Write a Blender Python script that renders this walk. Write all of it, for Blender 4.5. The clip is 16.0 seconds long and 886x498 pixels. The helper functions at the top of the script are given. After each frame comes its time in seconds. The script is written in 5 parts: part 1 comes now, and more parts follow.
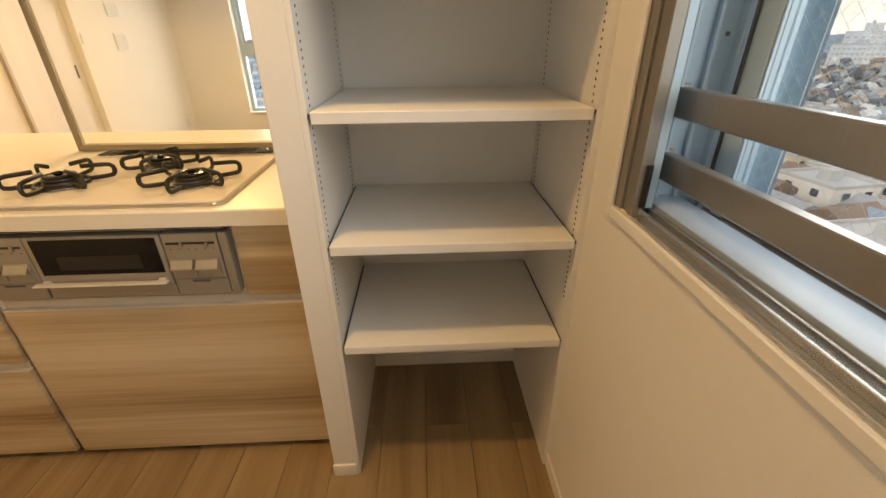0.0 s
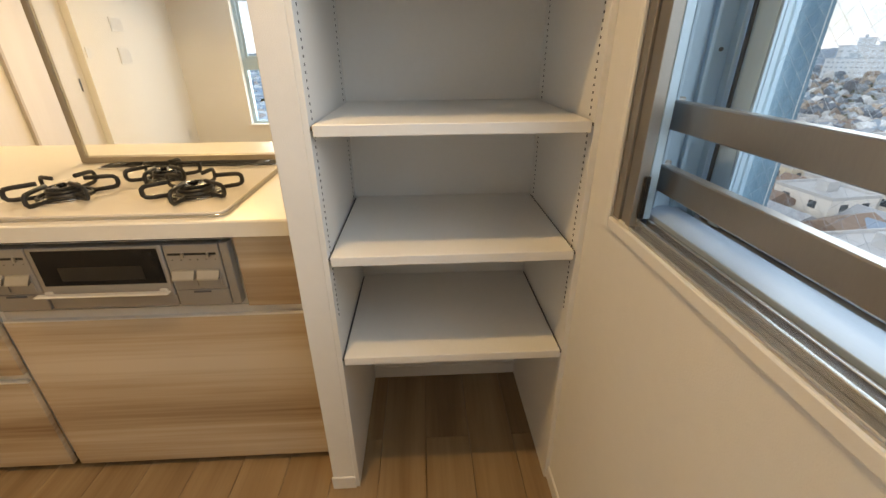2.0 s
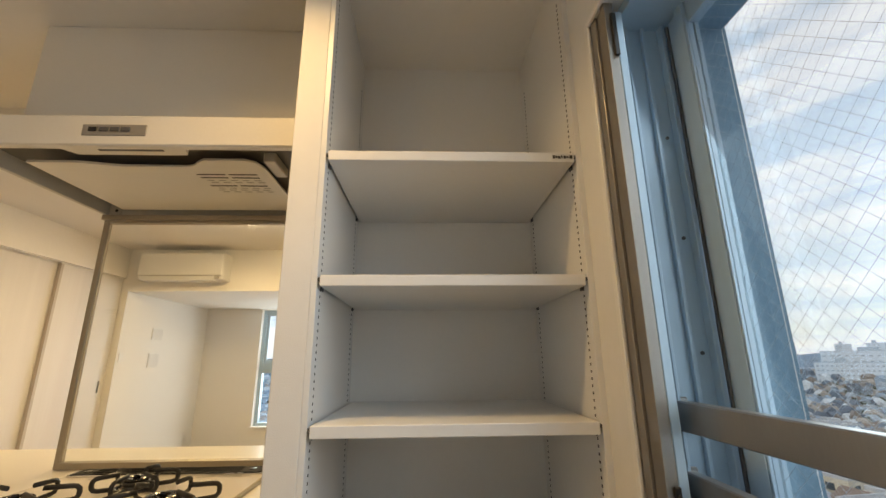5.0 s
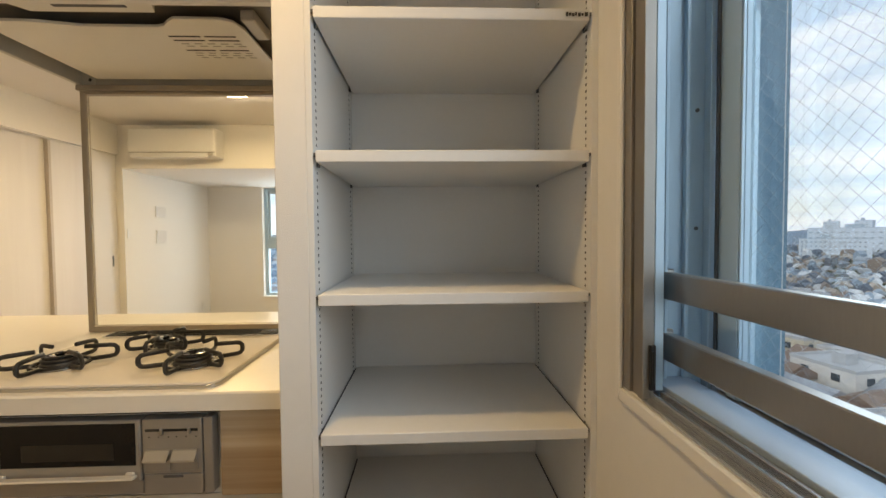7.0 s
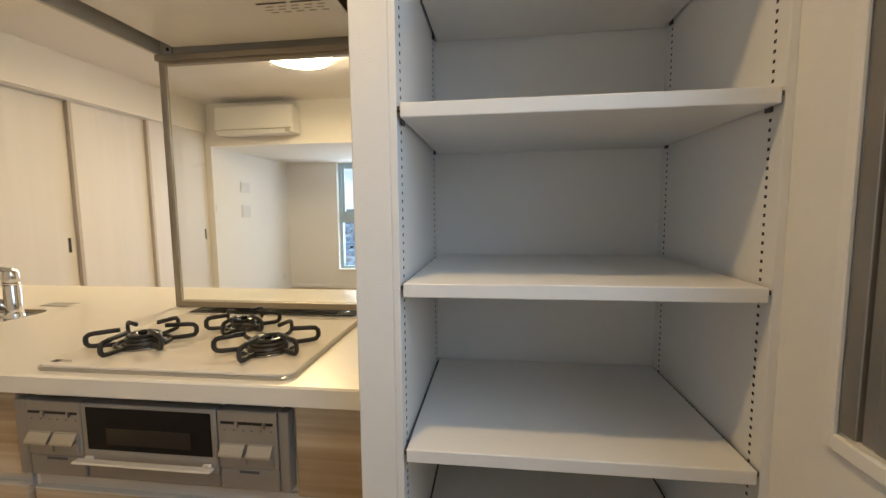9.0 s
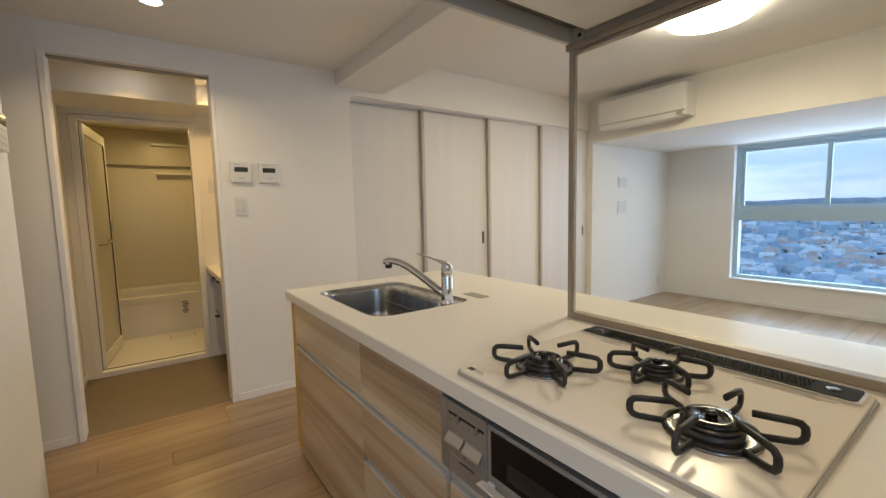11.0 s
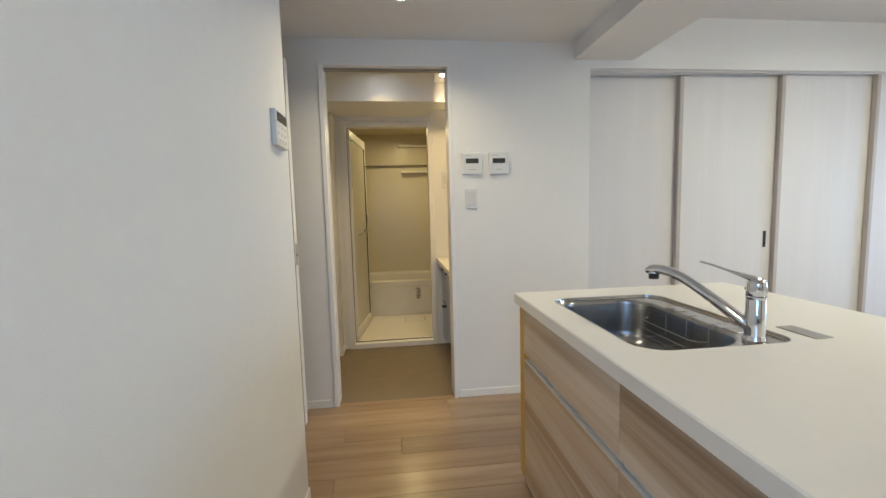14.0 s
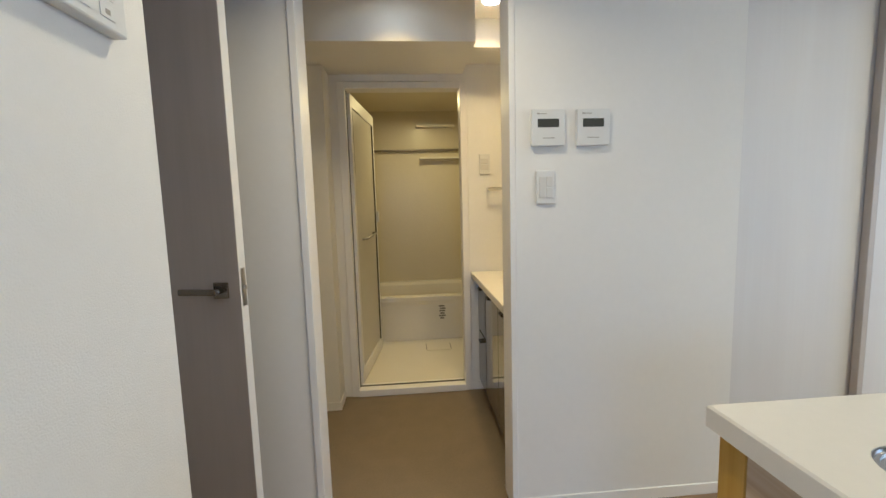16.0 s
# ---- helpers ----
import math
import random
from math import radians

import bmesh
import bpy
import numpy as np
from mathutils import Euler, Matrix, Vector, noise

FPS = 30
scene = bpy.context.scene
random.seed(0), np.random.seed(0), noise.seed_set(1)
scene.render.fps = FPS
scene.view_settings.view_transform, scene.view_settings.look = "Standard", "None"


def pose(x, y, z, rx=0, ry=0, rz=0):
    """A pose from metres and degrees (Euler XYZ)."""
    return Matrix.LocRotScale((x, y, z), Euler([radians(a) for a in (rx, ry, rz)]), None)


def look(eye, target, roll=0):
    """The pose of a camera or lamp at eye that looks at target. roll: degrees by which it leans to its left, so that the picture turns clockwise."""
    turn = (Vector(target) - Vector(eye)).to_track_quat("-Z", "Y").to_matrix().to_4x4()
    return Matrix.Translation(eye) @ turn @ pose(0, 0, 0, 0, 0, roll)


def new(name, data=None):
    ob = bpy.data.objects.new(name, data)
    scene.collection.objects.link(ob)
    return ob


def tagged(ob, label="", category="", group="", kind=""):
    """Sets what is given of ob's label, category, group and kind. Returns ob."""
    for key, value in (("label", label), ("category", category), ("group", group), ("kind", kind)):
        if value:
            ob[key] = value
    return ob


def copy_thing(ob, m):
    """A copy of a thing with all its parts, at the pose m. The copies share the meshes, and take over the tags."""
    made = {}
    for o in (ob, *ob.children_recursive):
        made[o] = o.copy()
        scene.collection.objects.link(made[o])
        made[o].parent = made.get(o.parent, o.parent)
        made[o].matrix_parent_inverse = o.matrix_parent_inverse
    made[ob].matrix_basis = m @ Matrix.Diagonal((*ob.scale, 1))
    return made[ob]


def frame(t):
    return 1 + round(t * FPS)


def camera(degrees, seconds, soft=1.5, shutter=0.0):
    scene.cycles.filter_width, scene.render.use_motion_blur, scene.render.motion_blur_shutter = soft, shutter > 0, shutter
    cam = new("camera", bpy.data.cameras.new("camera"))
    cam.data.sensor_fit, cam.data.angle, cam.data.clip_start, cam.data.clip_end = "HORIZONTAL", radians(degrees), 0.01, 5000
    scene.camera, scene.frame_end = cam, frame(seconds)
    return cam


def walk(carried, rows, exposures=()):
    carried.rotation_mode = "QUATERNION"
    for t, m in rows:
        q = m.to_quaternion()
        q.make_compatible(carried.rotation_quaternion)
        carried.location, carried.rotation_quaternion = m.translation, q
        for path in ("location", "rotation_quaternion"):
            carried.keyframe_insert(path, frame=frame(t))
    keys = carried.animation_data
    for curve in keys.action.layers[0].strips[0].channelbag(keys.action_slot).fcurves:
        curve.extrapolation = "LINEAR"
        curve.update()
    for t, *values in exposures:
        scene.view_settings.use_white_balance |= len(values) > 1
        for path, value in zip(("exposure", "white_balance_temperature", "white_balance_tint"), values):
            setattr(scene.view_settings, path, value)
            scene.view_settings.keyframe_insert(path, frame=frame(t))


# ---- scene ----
cam = camera(93.9, 16.0)
PATH = [
    (0, (0.227, -0.854, 1.216), (0.306, 0.928, 0.311), -0.5),
    (0.5, (0.23, -0.854, 1.209), (0.31, 0.855, 0.173), -0.5),
    (1, (0.22, -0.854, 1.206), (0.297, 0.832, 0.132), -0.6),
    (1.5, (0.225, -0.86, 1.213), (0.3, 0.864, 0.201), -0.6),
    (2, (0.225, -0.861, 1.218), (0.308, 0.944, 0.362), -0.5),
    (2.5, (0.227, -0.855, 1.217), (0.311, 1.04, 0.582), -0.5),
    (3, (0.232, -0.859, 1.214), (0.312, 1.108, 0.865), -0.4),
    (3.5, (0.23, -0.86, 1.215), (0.311, 1.137, 1.154), -0.4),
    (4, (0.23, -0.862, 1.215), (0.306, 1.126, 1.413), -0.5),
    (4.2, (0.231, -0.866, 1.216), (0.308, 1.110, 1.510), -0.5),
    (5.2, (0.232, -0.868, 1.215), (0.306, 1.05, 1.73), -0.5),
    (6.3, (0.233, -0.867, 1.213), (0.302, 1.126, 1.367), -0.4),
    (6.5, (0.232, -0.865, 1.216), (0.304, 1.133, 1.291), -0.5),
    (7, (0.232, -0.862, 1.213), (0.308, 1.135, 1.143), -0.5),
    (7.5, (0.235, -0.858, 1.214), (0.304, 1.135, 1.061), -0.5),
    (8, (0.252, -0.84, 1.211), (0.291, 1.152, 1.038), -0.5),
    (8.2, (0.257, -0.82, 1.208), (0.272, 1.172, 1.027), -0.4),
    (10.3, (-0.097, -0.453, 1.238), (-1.236, 1.18, 1.04), -1.3),
    (10.5, (-0.11, -0.445, 1.241), (-1.409, 1.064, 1.048), -1.2),
    (11, (-0.13, -0.449, 1.244), (-1.752, 0.705, 1.052), -1.3),
    (11.5, (-0.132, -0.464, 1.245), (-1.958, 0.33, 1.057), -1.3),
    (12, (-0.14, -0.49, 1.249), (-2.061, 0.034, 1.059), -1.3),
    (12.5, (-0.161, -0.491, 1.239), (-2.12, -0.13, 1.052), -1.3),
    (13, (-0.191, -0.471, 1.226), (-2.163, -0.195, 1.041), -1.4),
    (13.5, (-0.277, -0.457, 1.218), (-2.253, -0.211, 1.027), -1.4),
    (14, (-0.504, -0.421, 1.232), (-2.482, -0.196, 1.041), -1.5),
    (14.5, (-0.769, -0.389, 1.232), (-2.749, -0.191, 1.035), -1.6),
    (15, (-1.029, -0.386, 1.227), (-3.011, -0.211, 1.024), -1.5),
    (15.5, (-1.292, -0.442, 1.24), (-3.275, -0.285, 1.033), -1.6),
    (16, (-1.562, -0.452, 1.242), (-3.544, -0.293, 1.027), -1.6),
]
EXPOSURES = [(0, 0.24, 10200, 20), (1.0, 0.42, 8900, 17), (1.5, 0.40, 8300, 16), (2.5, 0.18, 7900, 16), (3.5, -0.04, 7900, 15), (4.2, -0.08, 8100, 15), (6.3, -0.06, 7700, 14), (8.2, -0.02, 7500, 14),
             (10.3, -0.18, 5700, 13), (11, -0.26, 5760, 13), (12.0, 0.01, 5000, 11.5), (12.5, 0.04, 4980, 10.5), (16, 0.06, 4770, 9.5)]
walk(cam, [(t, look(eye, target, roll)) for t, eye, target, roll in PATH],
     exposures=EXPOSURES)

# ---- world and lights ----
world = bpy.data.worlds.new("world")
scene.world = world
world.use_nodes = True
wn, wl = world.node_tree.nodes, world.node_tree.links
wn.clear()
w_out = wn.new("ShaderNodeOutputWorld")
w_bg = wn.new("ShaderNodeBackground")
w_sky = wn.new("ShaderNodeTexSky")
w_sky.sky_type, w_sky.sun_disc = "NISHITA", False
w_sky.sun_elevation, w_sky.sun_rotation = radians(17), radians(250)
w_sky.dust_density, w_sky.ozone_density, w_sky.air_density = 0.0, 3.0, 1.6
w_co = wn.new("ShaderNodeTexCoord")
w_map = wn.new("ShaderNodeMapping")
w_map.inputs["Scale"].default_value = (1.6, 1.6, 6.0)
w_cl = wn.new("ShaderNodeTexNoise")
w_cl.inputs["Scale"].default_value, w_cl.inputs["Detail"].default_value, w_cl.inputs["Roughness"].default_value = 1.6, 5, 0.55
w_ramp = wn.new("ShaderNodeValToRGB")
w_ramp.color_ramp.elements[0].position, w_ramp.color_ramp.elements[1].position = 0.38, 0.60
w_ramp.color_ramp.elements[0].color, w_ramp.color_ramp.elements[1].color = (0.72, 0.72, 0.72, 1), (1, 1, 1, 1)
w_mix = wn.new("ShaderNodeMixRGB")
w_map2 = wn.new("ShaderNodeMapping")
w_map2.inputs["Scale"].default_value, w_map2.inputs["Location"].default_value = (1.3, 1.3, 9.0), (3.1, 0.4, 1.7)
w_cl2 = wn.new("ShaderNodeTexNoise")
w_cl2.inputs["Scale"].default_value, w_cl2.inputs["Detail"].default_value, w_cl2.inputs["Roughness"].default_value = 1.5, 6, 0.6
w_ramp2 = wn.new("ShaderNodeValToRGB")
w_ramp2.color_ramp.elements[0].position, w_ramp2.color_ramp.elements[1].position = 0.40, 0.58
w_ramp2.color_ramp.elements[0].color, w_ramp2.color_ramp.elements[1].color = (5.8, 7.8, 10.6, 1), (9.8, 10.8, 12.6, 1)
wl.new(w_co.outputs["Generated"], w_map2.inputs["Vector"])
wl.new(w_map2.outputs[0], w_cl2.inputs["Vector"])
wl.new(w_cl2.outputs["Fac"], w_ramp2.inputs[0])
wl.new(w_ramp2.outputs[0], w_mix.inputs[2])
wl.new(w_co.outputs["Generated"], w_map.inputs["Vector"])
wl.new(w_map.outputs[0], w_cl.inputs["Vector"])
wl.new(w_cl.outputs["Fac"], w_ramp.inputs[0])
wl.new(w_ramp.outputs[0], w_mix.inputs[0])
w_blue = wn.new("ShaderNodeMixRGB")
w_blue.blend_type = "MULTIPLY"
w_blue.inputs[0].default_value = 1.0
w_blue.inputs[2].default_value = (0.62, 0.86, 1.15, 1)
wl.new(w_sky.outputs[0], w_blue.inputs[1])
wl.new(w_blue.outputs[0], w_mix.inputs[1])
wl.new(w_mix.outputs[0], w_bg.inputs[0])
w_bg.inputs[1].default_value = 0.13
wl.new(w_bg.outputs[0], w_out.inputs[0])


def sun_lamp(strength, direction, angle, color):
    d = bpy.data.lights.new("sun", "SUN")
    d.energy, d.angle, d.color = strength, radians(angle), color
    ob = new("sun", d)
    ob.matrix_world = look((0, 0, 60), Vector((0, 0, 60)) + Vector(direction))


def area_lamp(name, m, size_x, size_y, power, color, shape="RECTANGLE", spread=180):
    d = bpy.data.lights.new(name, "AREA")
    d.shape, d.size, d.size_y, d.energy, d.color, d.spread = shape, size_x, size_y, power, color, radians(spread)
    ob = new(name, d)
    ob.matrix_world = m
    return ob


WARM = (1.0, 0.71, 0.33)
SOFTWARM = (1.0, 0.78, 0.40)
COOL = (0.72, 0.86, 1.0)
sun_lamp(1.1, (0.8, 0.55, -0.3), 12, (1.0, 0.93, 0.85))
# sky light that enters by the two windows
area_lamp("kitchen_window_light", look((0.80, -0.75, 1.46), (-0.4, -0.75, 1.00)), 1.15, 0.9, 7.4, (0.60, 0.80, 1.0), spread=135)
area_lamp("living_window_light", look((-1.42, 5.75, 1.2), (-1.42, 3.5, 1.0)), 1.6, 1.6, 48, COOL)
# recessed downlights, living room ceiling lamp
DOWNLIGHTS = [(-2.575, -0.358, 2.25), (-0.15, -0.36, 2.25), (-3.725, 0.0, 2.25), (-3.50, -0.49, 2.25)]
area_lamp("downlight_lamp", look((-2.575, -0.358, 2.235), (-2.575, -0.358, 0)), 0.09, 0.09, 7, WARM, "DISK", 140)
area_lamp("downlight_lamp", look((-0.15, -0.36, 2.235), (-0.15, -0.36, 0)), 0.09, 0.09, 5.0, WARM, "DISK", 140)
area_lamp("downlight_lamp", look((-3.725, 0.0, 2.235), (-3.725, 0.0, 0)), 0.09, 0.09, 4.9, (1.0, 0.60, 0.17), "DISK", 125)
area_lamp("downlight_lamp", look((-3.50, -0.49, 2.235), (-3.50, -0.49, 0)), 0.09, 0.09, 2.1, (1.0, 0.60, 0.17), "DISK", 100)
area_lamp("bath_lamp", look((-5.2, -0.3, 2.12), (-5.2, -0.3, 0)), 0.2, 0.2, 7.5, (1.0, 0.67, 0.22), "DISK")
area_lamp("ceiling_lamp_light", look((-1.32, 2.43, 2.30), (-1.32, 2.43, 0)), 0.44, 0.44, 34, SOFTWARM, "DISK")


# ---- materials ----
def material(name, color, rough=0.5, metal=0.0, var=0.06, scale=6.0, bump=0.0, bump_scale=300.0, coat=0.0, stretch=(1, 1, 1), spec=0.5):
    """A painted, plastic, stone or metal surface: colour with two scales of faint variation, and fine relief."""
    m = bpy.data.materials.new(name)
    m.use_nodes = True
    nt = m.node_tree
    b = nt.nodes["Principled BSDF"]
    b.inputs["Roughness"].default_value, b.inputs["Metallic"].default_value = rough, metal
    b.inputs["Coat Weight"].default_value = coat
    b.inputs["Specular IOR Level"].default_value = spec
    co, mp = nt.nodes.new("ShaderNodeTexCoord"), nt.nodes.new("ShaderNodeMapping")
    mp.inputs["Scale"].default_value = stretch
    nt.links.new(co.outputs["Object"], mp.inputs[0])
    n1, n2 = nt.nodes.new("ShaderNodeTexNoise"), nt.nodes.new("ShaderNodeTexNoise")
    n1.inputs["Scale"].default_value, n2.inputs["Scale"].default_value = scale, scale * 14
    n1.inputs["Detail"].default_value = 4
    for n in (n1, n2):
        nt.links.new(mp.outputs[0], n.inputs["Vector"])
    add = nt.nodes.new("ShaderNodeMath")
    add.operation = "ADD"
    nt.links.new(n1.outputs["Fac"], add.inputs[0])
    nt.links.new(n2.outputs["Fac"], add.inputs[1])
    r = nt.nodes.new("ShaderNodeMapRange")
    r.inputs[1].default_value, r.inputs[2].default_value = 0.6, 1.4
    r.inputs[3].default_value, r.inputs[4].default_value = 1 - var, 1 + var
    nt.links.new(add.outputs[0], r.inputs[0])
    mul = nt.nodes.new("ShaderNodeVectorMath")
    mul.operation = "SCALE"
    mul.inputs[0].default_value = color
    nt.links.new(r.outputs[0], mul.inputs["Scale"])
    nt.links.new(mul.outputs[0], b.inputs["Base Color"])
    if bump:
        n3, bp = nt.nodes.new("ShaderNodeTexNoise"), nt.nodes.new("ShaderNodeBump")
        n3.inputs["Scale"].default_value, n3.inputs["Detail"].default_value = bump_scale, 3
        nt.links.new(mp.outputs[0], n3.inputs["Vector"])
        bp.inputs["Strength"].default_value, bp.inputs["Distance"].default_value = bump, 0.002
        nt.links.new(n3.outputs["Fac"], bp.inputs["Height"])
        nt.links.new(bp.outputs[0], b.inputs["Normal"])
    return m


def wood(name, dark, mid, light, along, across, rough=0.4, per_piece=0.0, offset=(0, 0, 0), coat=0.0, fine=0.25):
    """Wood grain that runs along the axis on which 'along' is small. along, across: texture scale vectors for the broad bands and the fine fibre."""
    m = bpy.data.materials.new(name)
    m.use_nodes = True
    nt = m.node_tree
    b = nt.nodes["Principled BSDF"]
    b.inputs["Roughness"].default_value, b.inputs["Coat Weight"].default_value = rough, coat
    b.inputs["Coat Roughness"].default_value = 0.22
    co = nt.nodes.new("ShaderNodeTexCoord")
    info = nt.nodes.new("ShaderNodeObjectInfo")
    sc = nt.nodes.new("ShaderNodeVectorMath")
    sc.operation = "SCALE"
    sc.inputs[0].default_value = (17.3, 9.1, 23.7)
    nt.links.new(info.outputs["Random"], sc.inputs["Scale"])
    ad = nt.nodes.new("ShaderNodeVectorMath")
    ad.operation = "ADD"
    nt.links.new(co.outputs["Object"], ad.inputs[0])
    nt.links.new(sc.outputs[0], ad.inputs[1])
    facs = []
    for vec, detail, dist in ((along, 4, 0.6), (across, 3, 0.2)):
        mp, n = nt.nodes.new("ShaderNodeMapping"), nt.nodes.new("ShaderNodeTexNoise")
        mp.inputs["Scale"].default_value = vec
        mp.inputs["Location"].default_value = offset
        n.inputs["Scale"].default_value, n.inputs["Detail"].default_value, n.inputs["Distortion"].default_value = 1.0, detail, dist
        nt.links.new(ad.outputs[0], mp.inputs[0])
        nt.links.new(mp.outputs[0], n.inputs["Vector"])
        facs.append(n.outputs["Fac"])
    mx = nt.nodes.new("ShaderNodeMix")
    mx.inputs[0].default_value = fine
    nt.links.new(facs[0], mx.inputs[2])
    nt.links.new(facs[1], mx.inputs[3])
    ramp = nt.nodes.new("ShaderNodeValToRGB")
    e = ramp.color_ramp.elements
    e[0].position, e[0].color = 0.33, (*dark, 1)
    e[1].position, e[1].color = 0.66, (*light, 1)
    k = e.new(0.5)
    k.color = (*mid, 1)
    nt.links.new(mx.outputs[0], ramp.inputs[0])
    r = nt.nodes.new("ShaderNodeMapRange")
    r.inputs[3].default_value, r.inputs[4].default_value = 1 - per_piece, 1 + per_piece
    nt.links.new(info.outputs["Random"], r.inputs[0])
    mul = nt.nodes.new("ShaderNodeVectorMath")
    mul.operation = "SCALE"
    nt.links.new(ramp.outputs[0], mul.inputs[0])
    nt.links.new(r.outputs[0], mul.inputs["Scale"])
    nt.links.new(mul.outputs[0], b.inputs["Base Color"])
    bp = nt.nodes.new("ShaderNodeBump")
    bp.inputs["Strength"].default_value, bp.inputs["Distance"].default_value = 0.06, 0.002
    nt.links.new(facs[1], bp.inputs["Height"])
    nt.links.new(bp.outputs[0], b.inputs["Normal"])
    return m


def glass(name, tint=(1, 1, 1), gloss=1.0):
    """Thin pane: clear, with mirror gloss by Fresnel."""
    m = bpy.data.materials.new(name)
    m.use_nodes = True
    nt = m.node_tree
    nt.nodes.clear()
    out, mix = nt.nodes.new("ShaderNodeOutputMaterial"), nt.nodes.new("ShaderNodeMixShader")
    tr, gl, fr = nt.nodes.new("ShaderNodeBsdfTransparent"), nt.nodes.new("ShaderNodeBsdfGlossy"), nt.nodes.new("ShaderNodeFresnel")
    tr.inputs[0].default_value = (*tint, 1)
    gl.inputs["Roughness"].default_value = 0.01
    fr.inputs[0].default_value = 1.45
    sc = nt.nodes.new("ShaderNodeMath")
    sc.operation = "MULTIPLY"
    sc.inputs[1].default_value = gloss
    nt.links.new(fr.outputs[0], sc.inputs[0])
    nt.links.new(sc.outputs[0], mix.inputs[0])
    nt.links.new(tr.outputs[0], mix.inputs[1])
    nt.links.new(gl.outputs[0], mix.inputs[2])
    nt.links.new(mix.outputs[0], out.inputs[0])
    return m


def glow(name, color, strength):
    m = bpy.data.materials.new(name)
    m.use_nodes = True
    b = m.node_tree.nodes["Principled BSDF"]
    b.inputs["Base Color"].default_value = (0.9, 0.9, 0.9, 1)
    b.inputs["Emission Color"].default_value, b.inputs["Emission Strength"].default_value = (*color, 1), strength
    return m


M_WALL = material("white_wallpaper", (0.80, 0.785, 0.755), 0.85, var=0.015, scale=3, bump=0.35, bump_scale=420)
M_CEIL = material("white_ceiling_paper", (0.80, 0.785, 0.76), 0.9, var=0.012, scale=2.5, bump=0.3, bump_scale=350)
M_TRIM = material("white_trim", (0.82, 0.80, 0.77), 0.4, var=0.02, scale=8, bump=0.05)
M_SHELF = material("white_melamine", (0.80, 0.79, 0.77), 0.38, var=0.015, scale=5, bump=0.06, bump_scale=600)
M_COUNTER = material("warm_white_counter", (0.80, 0.765, 0.70), 0.28, var=0.02, scale=40, bump=0.03, bump_scale=500)
M_HOB = material("cream_enamel", (0.76, 0.71, 0.64), 0.16, var=0.012, scale=20, coat=0.0, spec=0.055)
M_IRON = material("black_cast_iron", (0.018, 0.017, 0.016), 0.45, var=0.25, scale=60, bump=0.25, bump_scale=900)
M_DISH = material("burner_dish_steel", (0.30, 0.29, 0.28), 0.22, metal=0.9, var=0.12, scale=40)
M_BURNER = material("burner_metal", (0.08, 0.078, 0.075), 0.38, metal=0.8, var=0.1, scale=40)
M_BLACK = material("black_plastic", (0.012, 0.012, 0.012), 0.35, var=0.15, scale=50)
M_CAP = material("glossy_black_enamel", (0.012, 0.012, 0.012), 0.10, var=0.1, scale=50)
M_DARKGLASS = material("smoked_glass", (0.008, 0.008, 0.009), 0.12, var=0.1, scale=30, spec=0.25)
M_STEEL = material("brushed_steel", (0.50, 0.49, 0.475), 0.30, metal=1.0, var=0.05, scale=30, stretch=(1, 40, 40), bump=0.08, bump_scale=120)
M_SINK = material("sink_steel", (0.33, 0.322, 0.31), 0.27, metal=1.0, var=0.05, scale=25)
M_WIRERACK = material("rack_wire_steel", (0.27, 0.265, 0.26), 0.25, metal=1.0, var=0.05, scale=30)
M_RIM = material("polished_steel_rim", (0.46, 0.45, 0.435), 0.20, metal=1.0, var=0.04, scale=25, stretch=(1, 30, 30))
M_SATIN = material("satin_metal_paint", (0.37, 0.355, 0.335), 0.38, metal=0.55, var=0.04, scale=30)
M_LEVER = material("dark_satin_nickel", (0.30, 0.28, 0.26), 0.26, metal=1.0, var=0.04, scale=30)
M_CHROME = material("chrome", (0.72, 0.72, 0.73), 0.06, metal=1.0, var=0.03, scale=30)
M_ALU = material("window_aluminium", (0.36, 0.35, 0.34), 0.30, metal=0.8, var=0.04, scale=20, stretch=(1, 1, 0.2))
M_GRIP = material("pale_grip_aluminium", (0.62, 0.60, 0.57), 0.35, metal=0.35, var=0.03, scale=20)
# the sill's blue is sky light mixed into its colour
M_SILL = material("sky_tinted_sill", (0.33, 0.41, 0.51), 0.36, metal=0.1, var=0.03, scale=20, stretch=(1, 0.2, 1))
M_TRACKALU = material("silver_track_aluminium", (0.52, 0.53, 0.54), 0.22, metal=0.8, var=0.04, scale=20, stretch=(1, 0.2, 1))
# silver frame with the blue of the sky painted into its base colour
M_FRAME = material("sky_tinted_frame", (0.41, 0.56, 0.67), 0.34, metal=0.15, var=0.03, scale=20, stretch=(1, 1, 0.2))
M_ALU_BROWN = material("bronze_and_shaded_aluminium", (0.31, 0.285, 0.255), 0.34, metal=0.55, var=0.04, scale=20)
M_SCREEN = material("screen_frame_aluminium", (0.36, 0.315, 0.26), 0.38, metal=0.4, var=0.03, scale=20)
M_HOOD = material("hood_paint", (0.74, 0.715, 0.67), 0.3, var=0.02, scale=9)
M_HOODSIDE = material("hood_grey_paint", (0.52, 0.50, 0.46), 0.38, metal=0.0, var=0.03, scale=12)
M_VOID = material("hood_hollow_shade", (0.17, 0.158, 0.14), 0.45, var=0.06, scale=12)
M_DOORGREY = wood("grey_door_laminate", (0.40, 0.38, 0.41), (0.43, 0.41, 0.44), (0.46, 0.44, 0.465), (9, 9, 0.8), (70, 70, 3), 0.5)
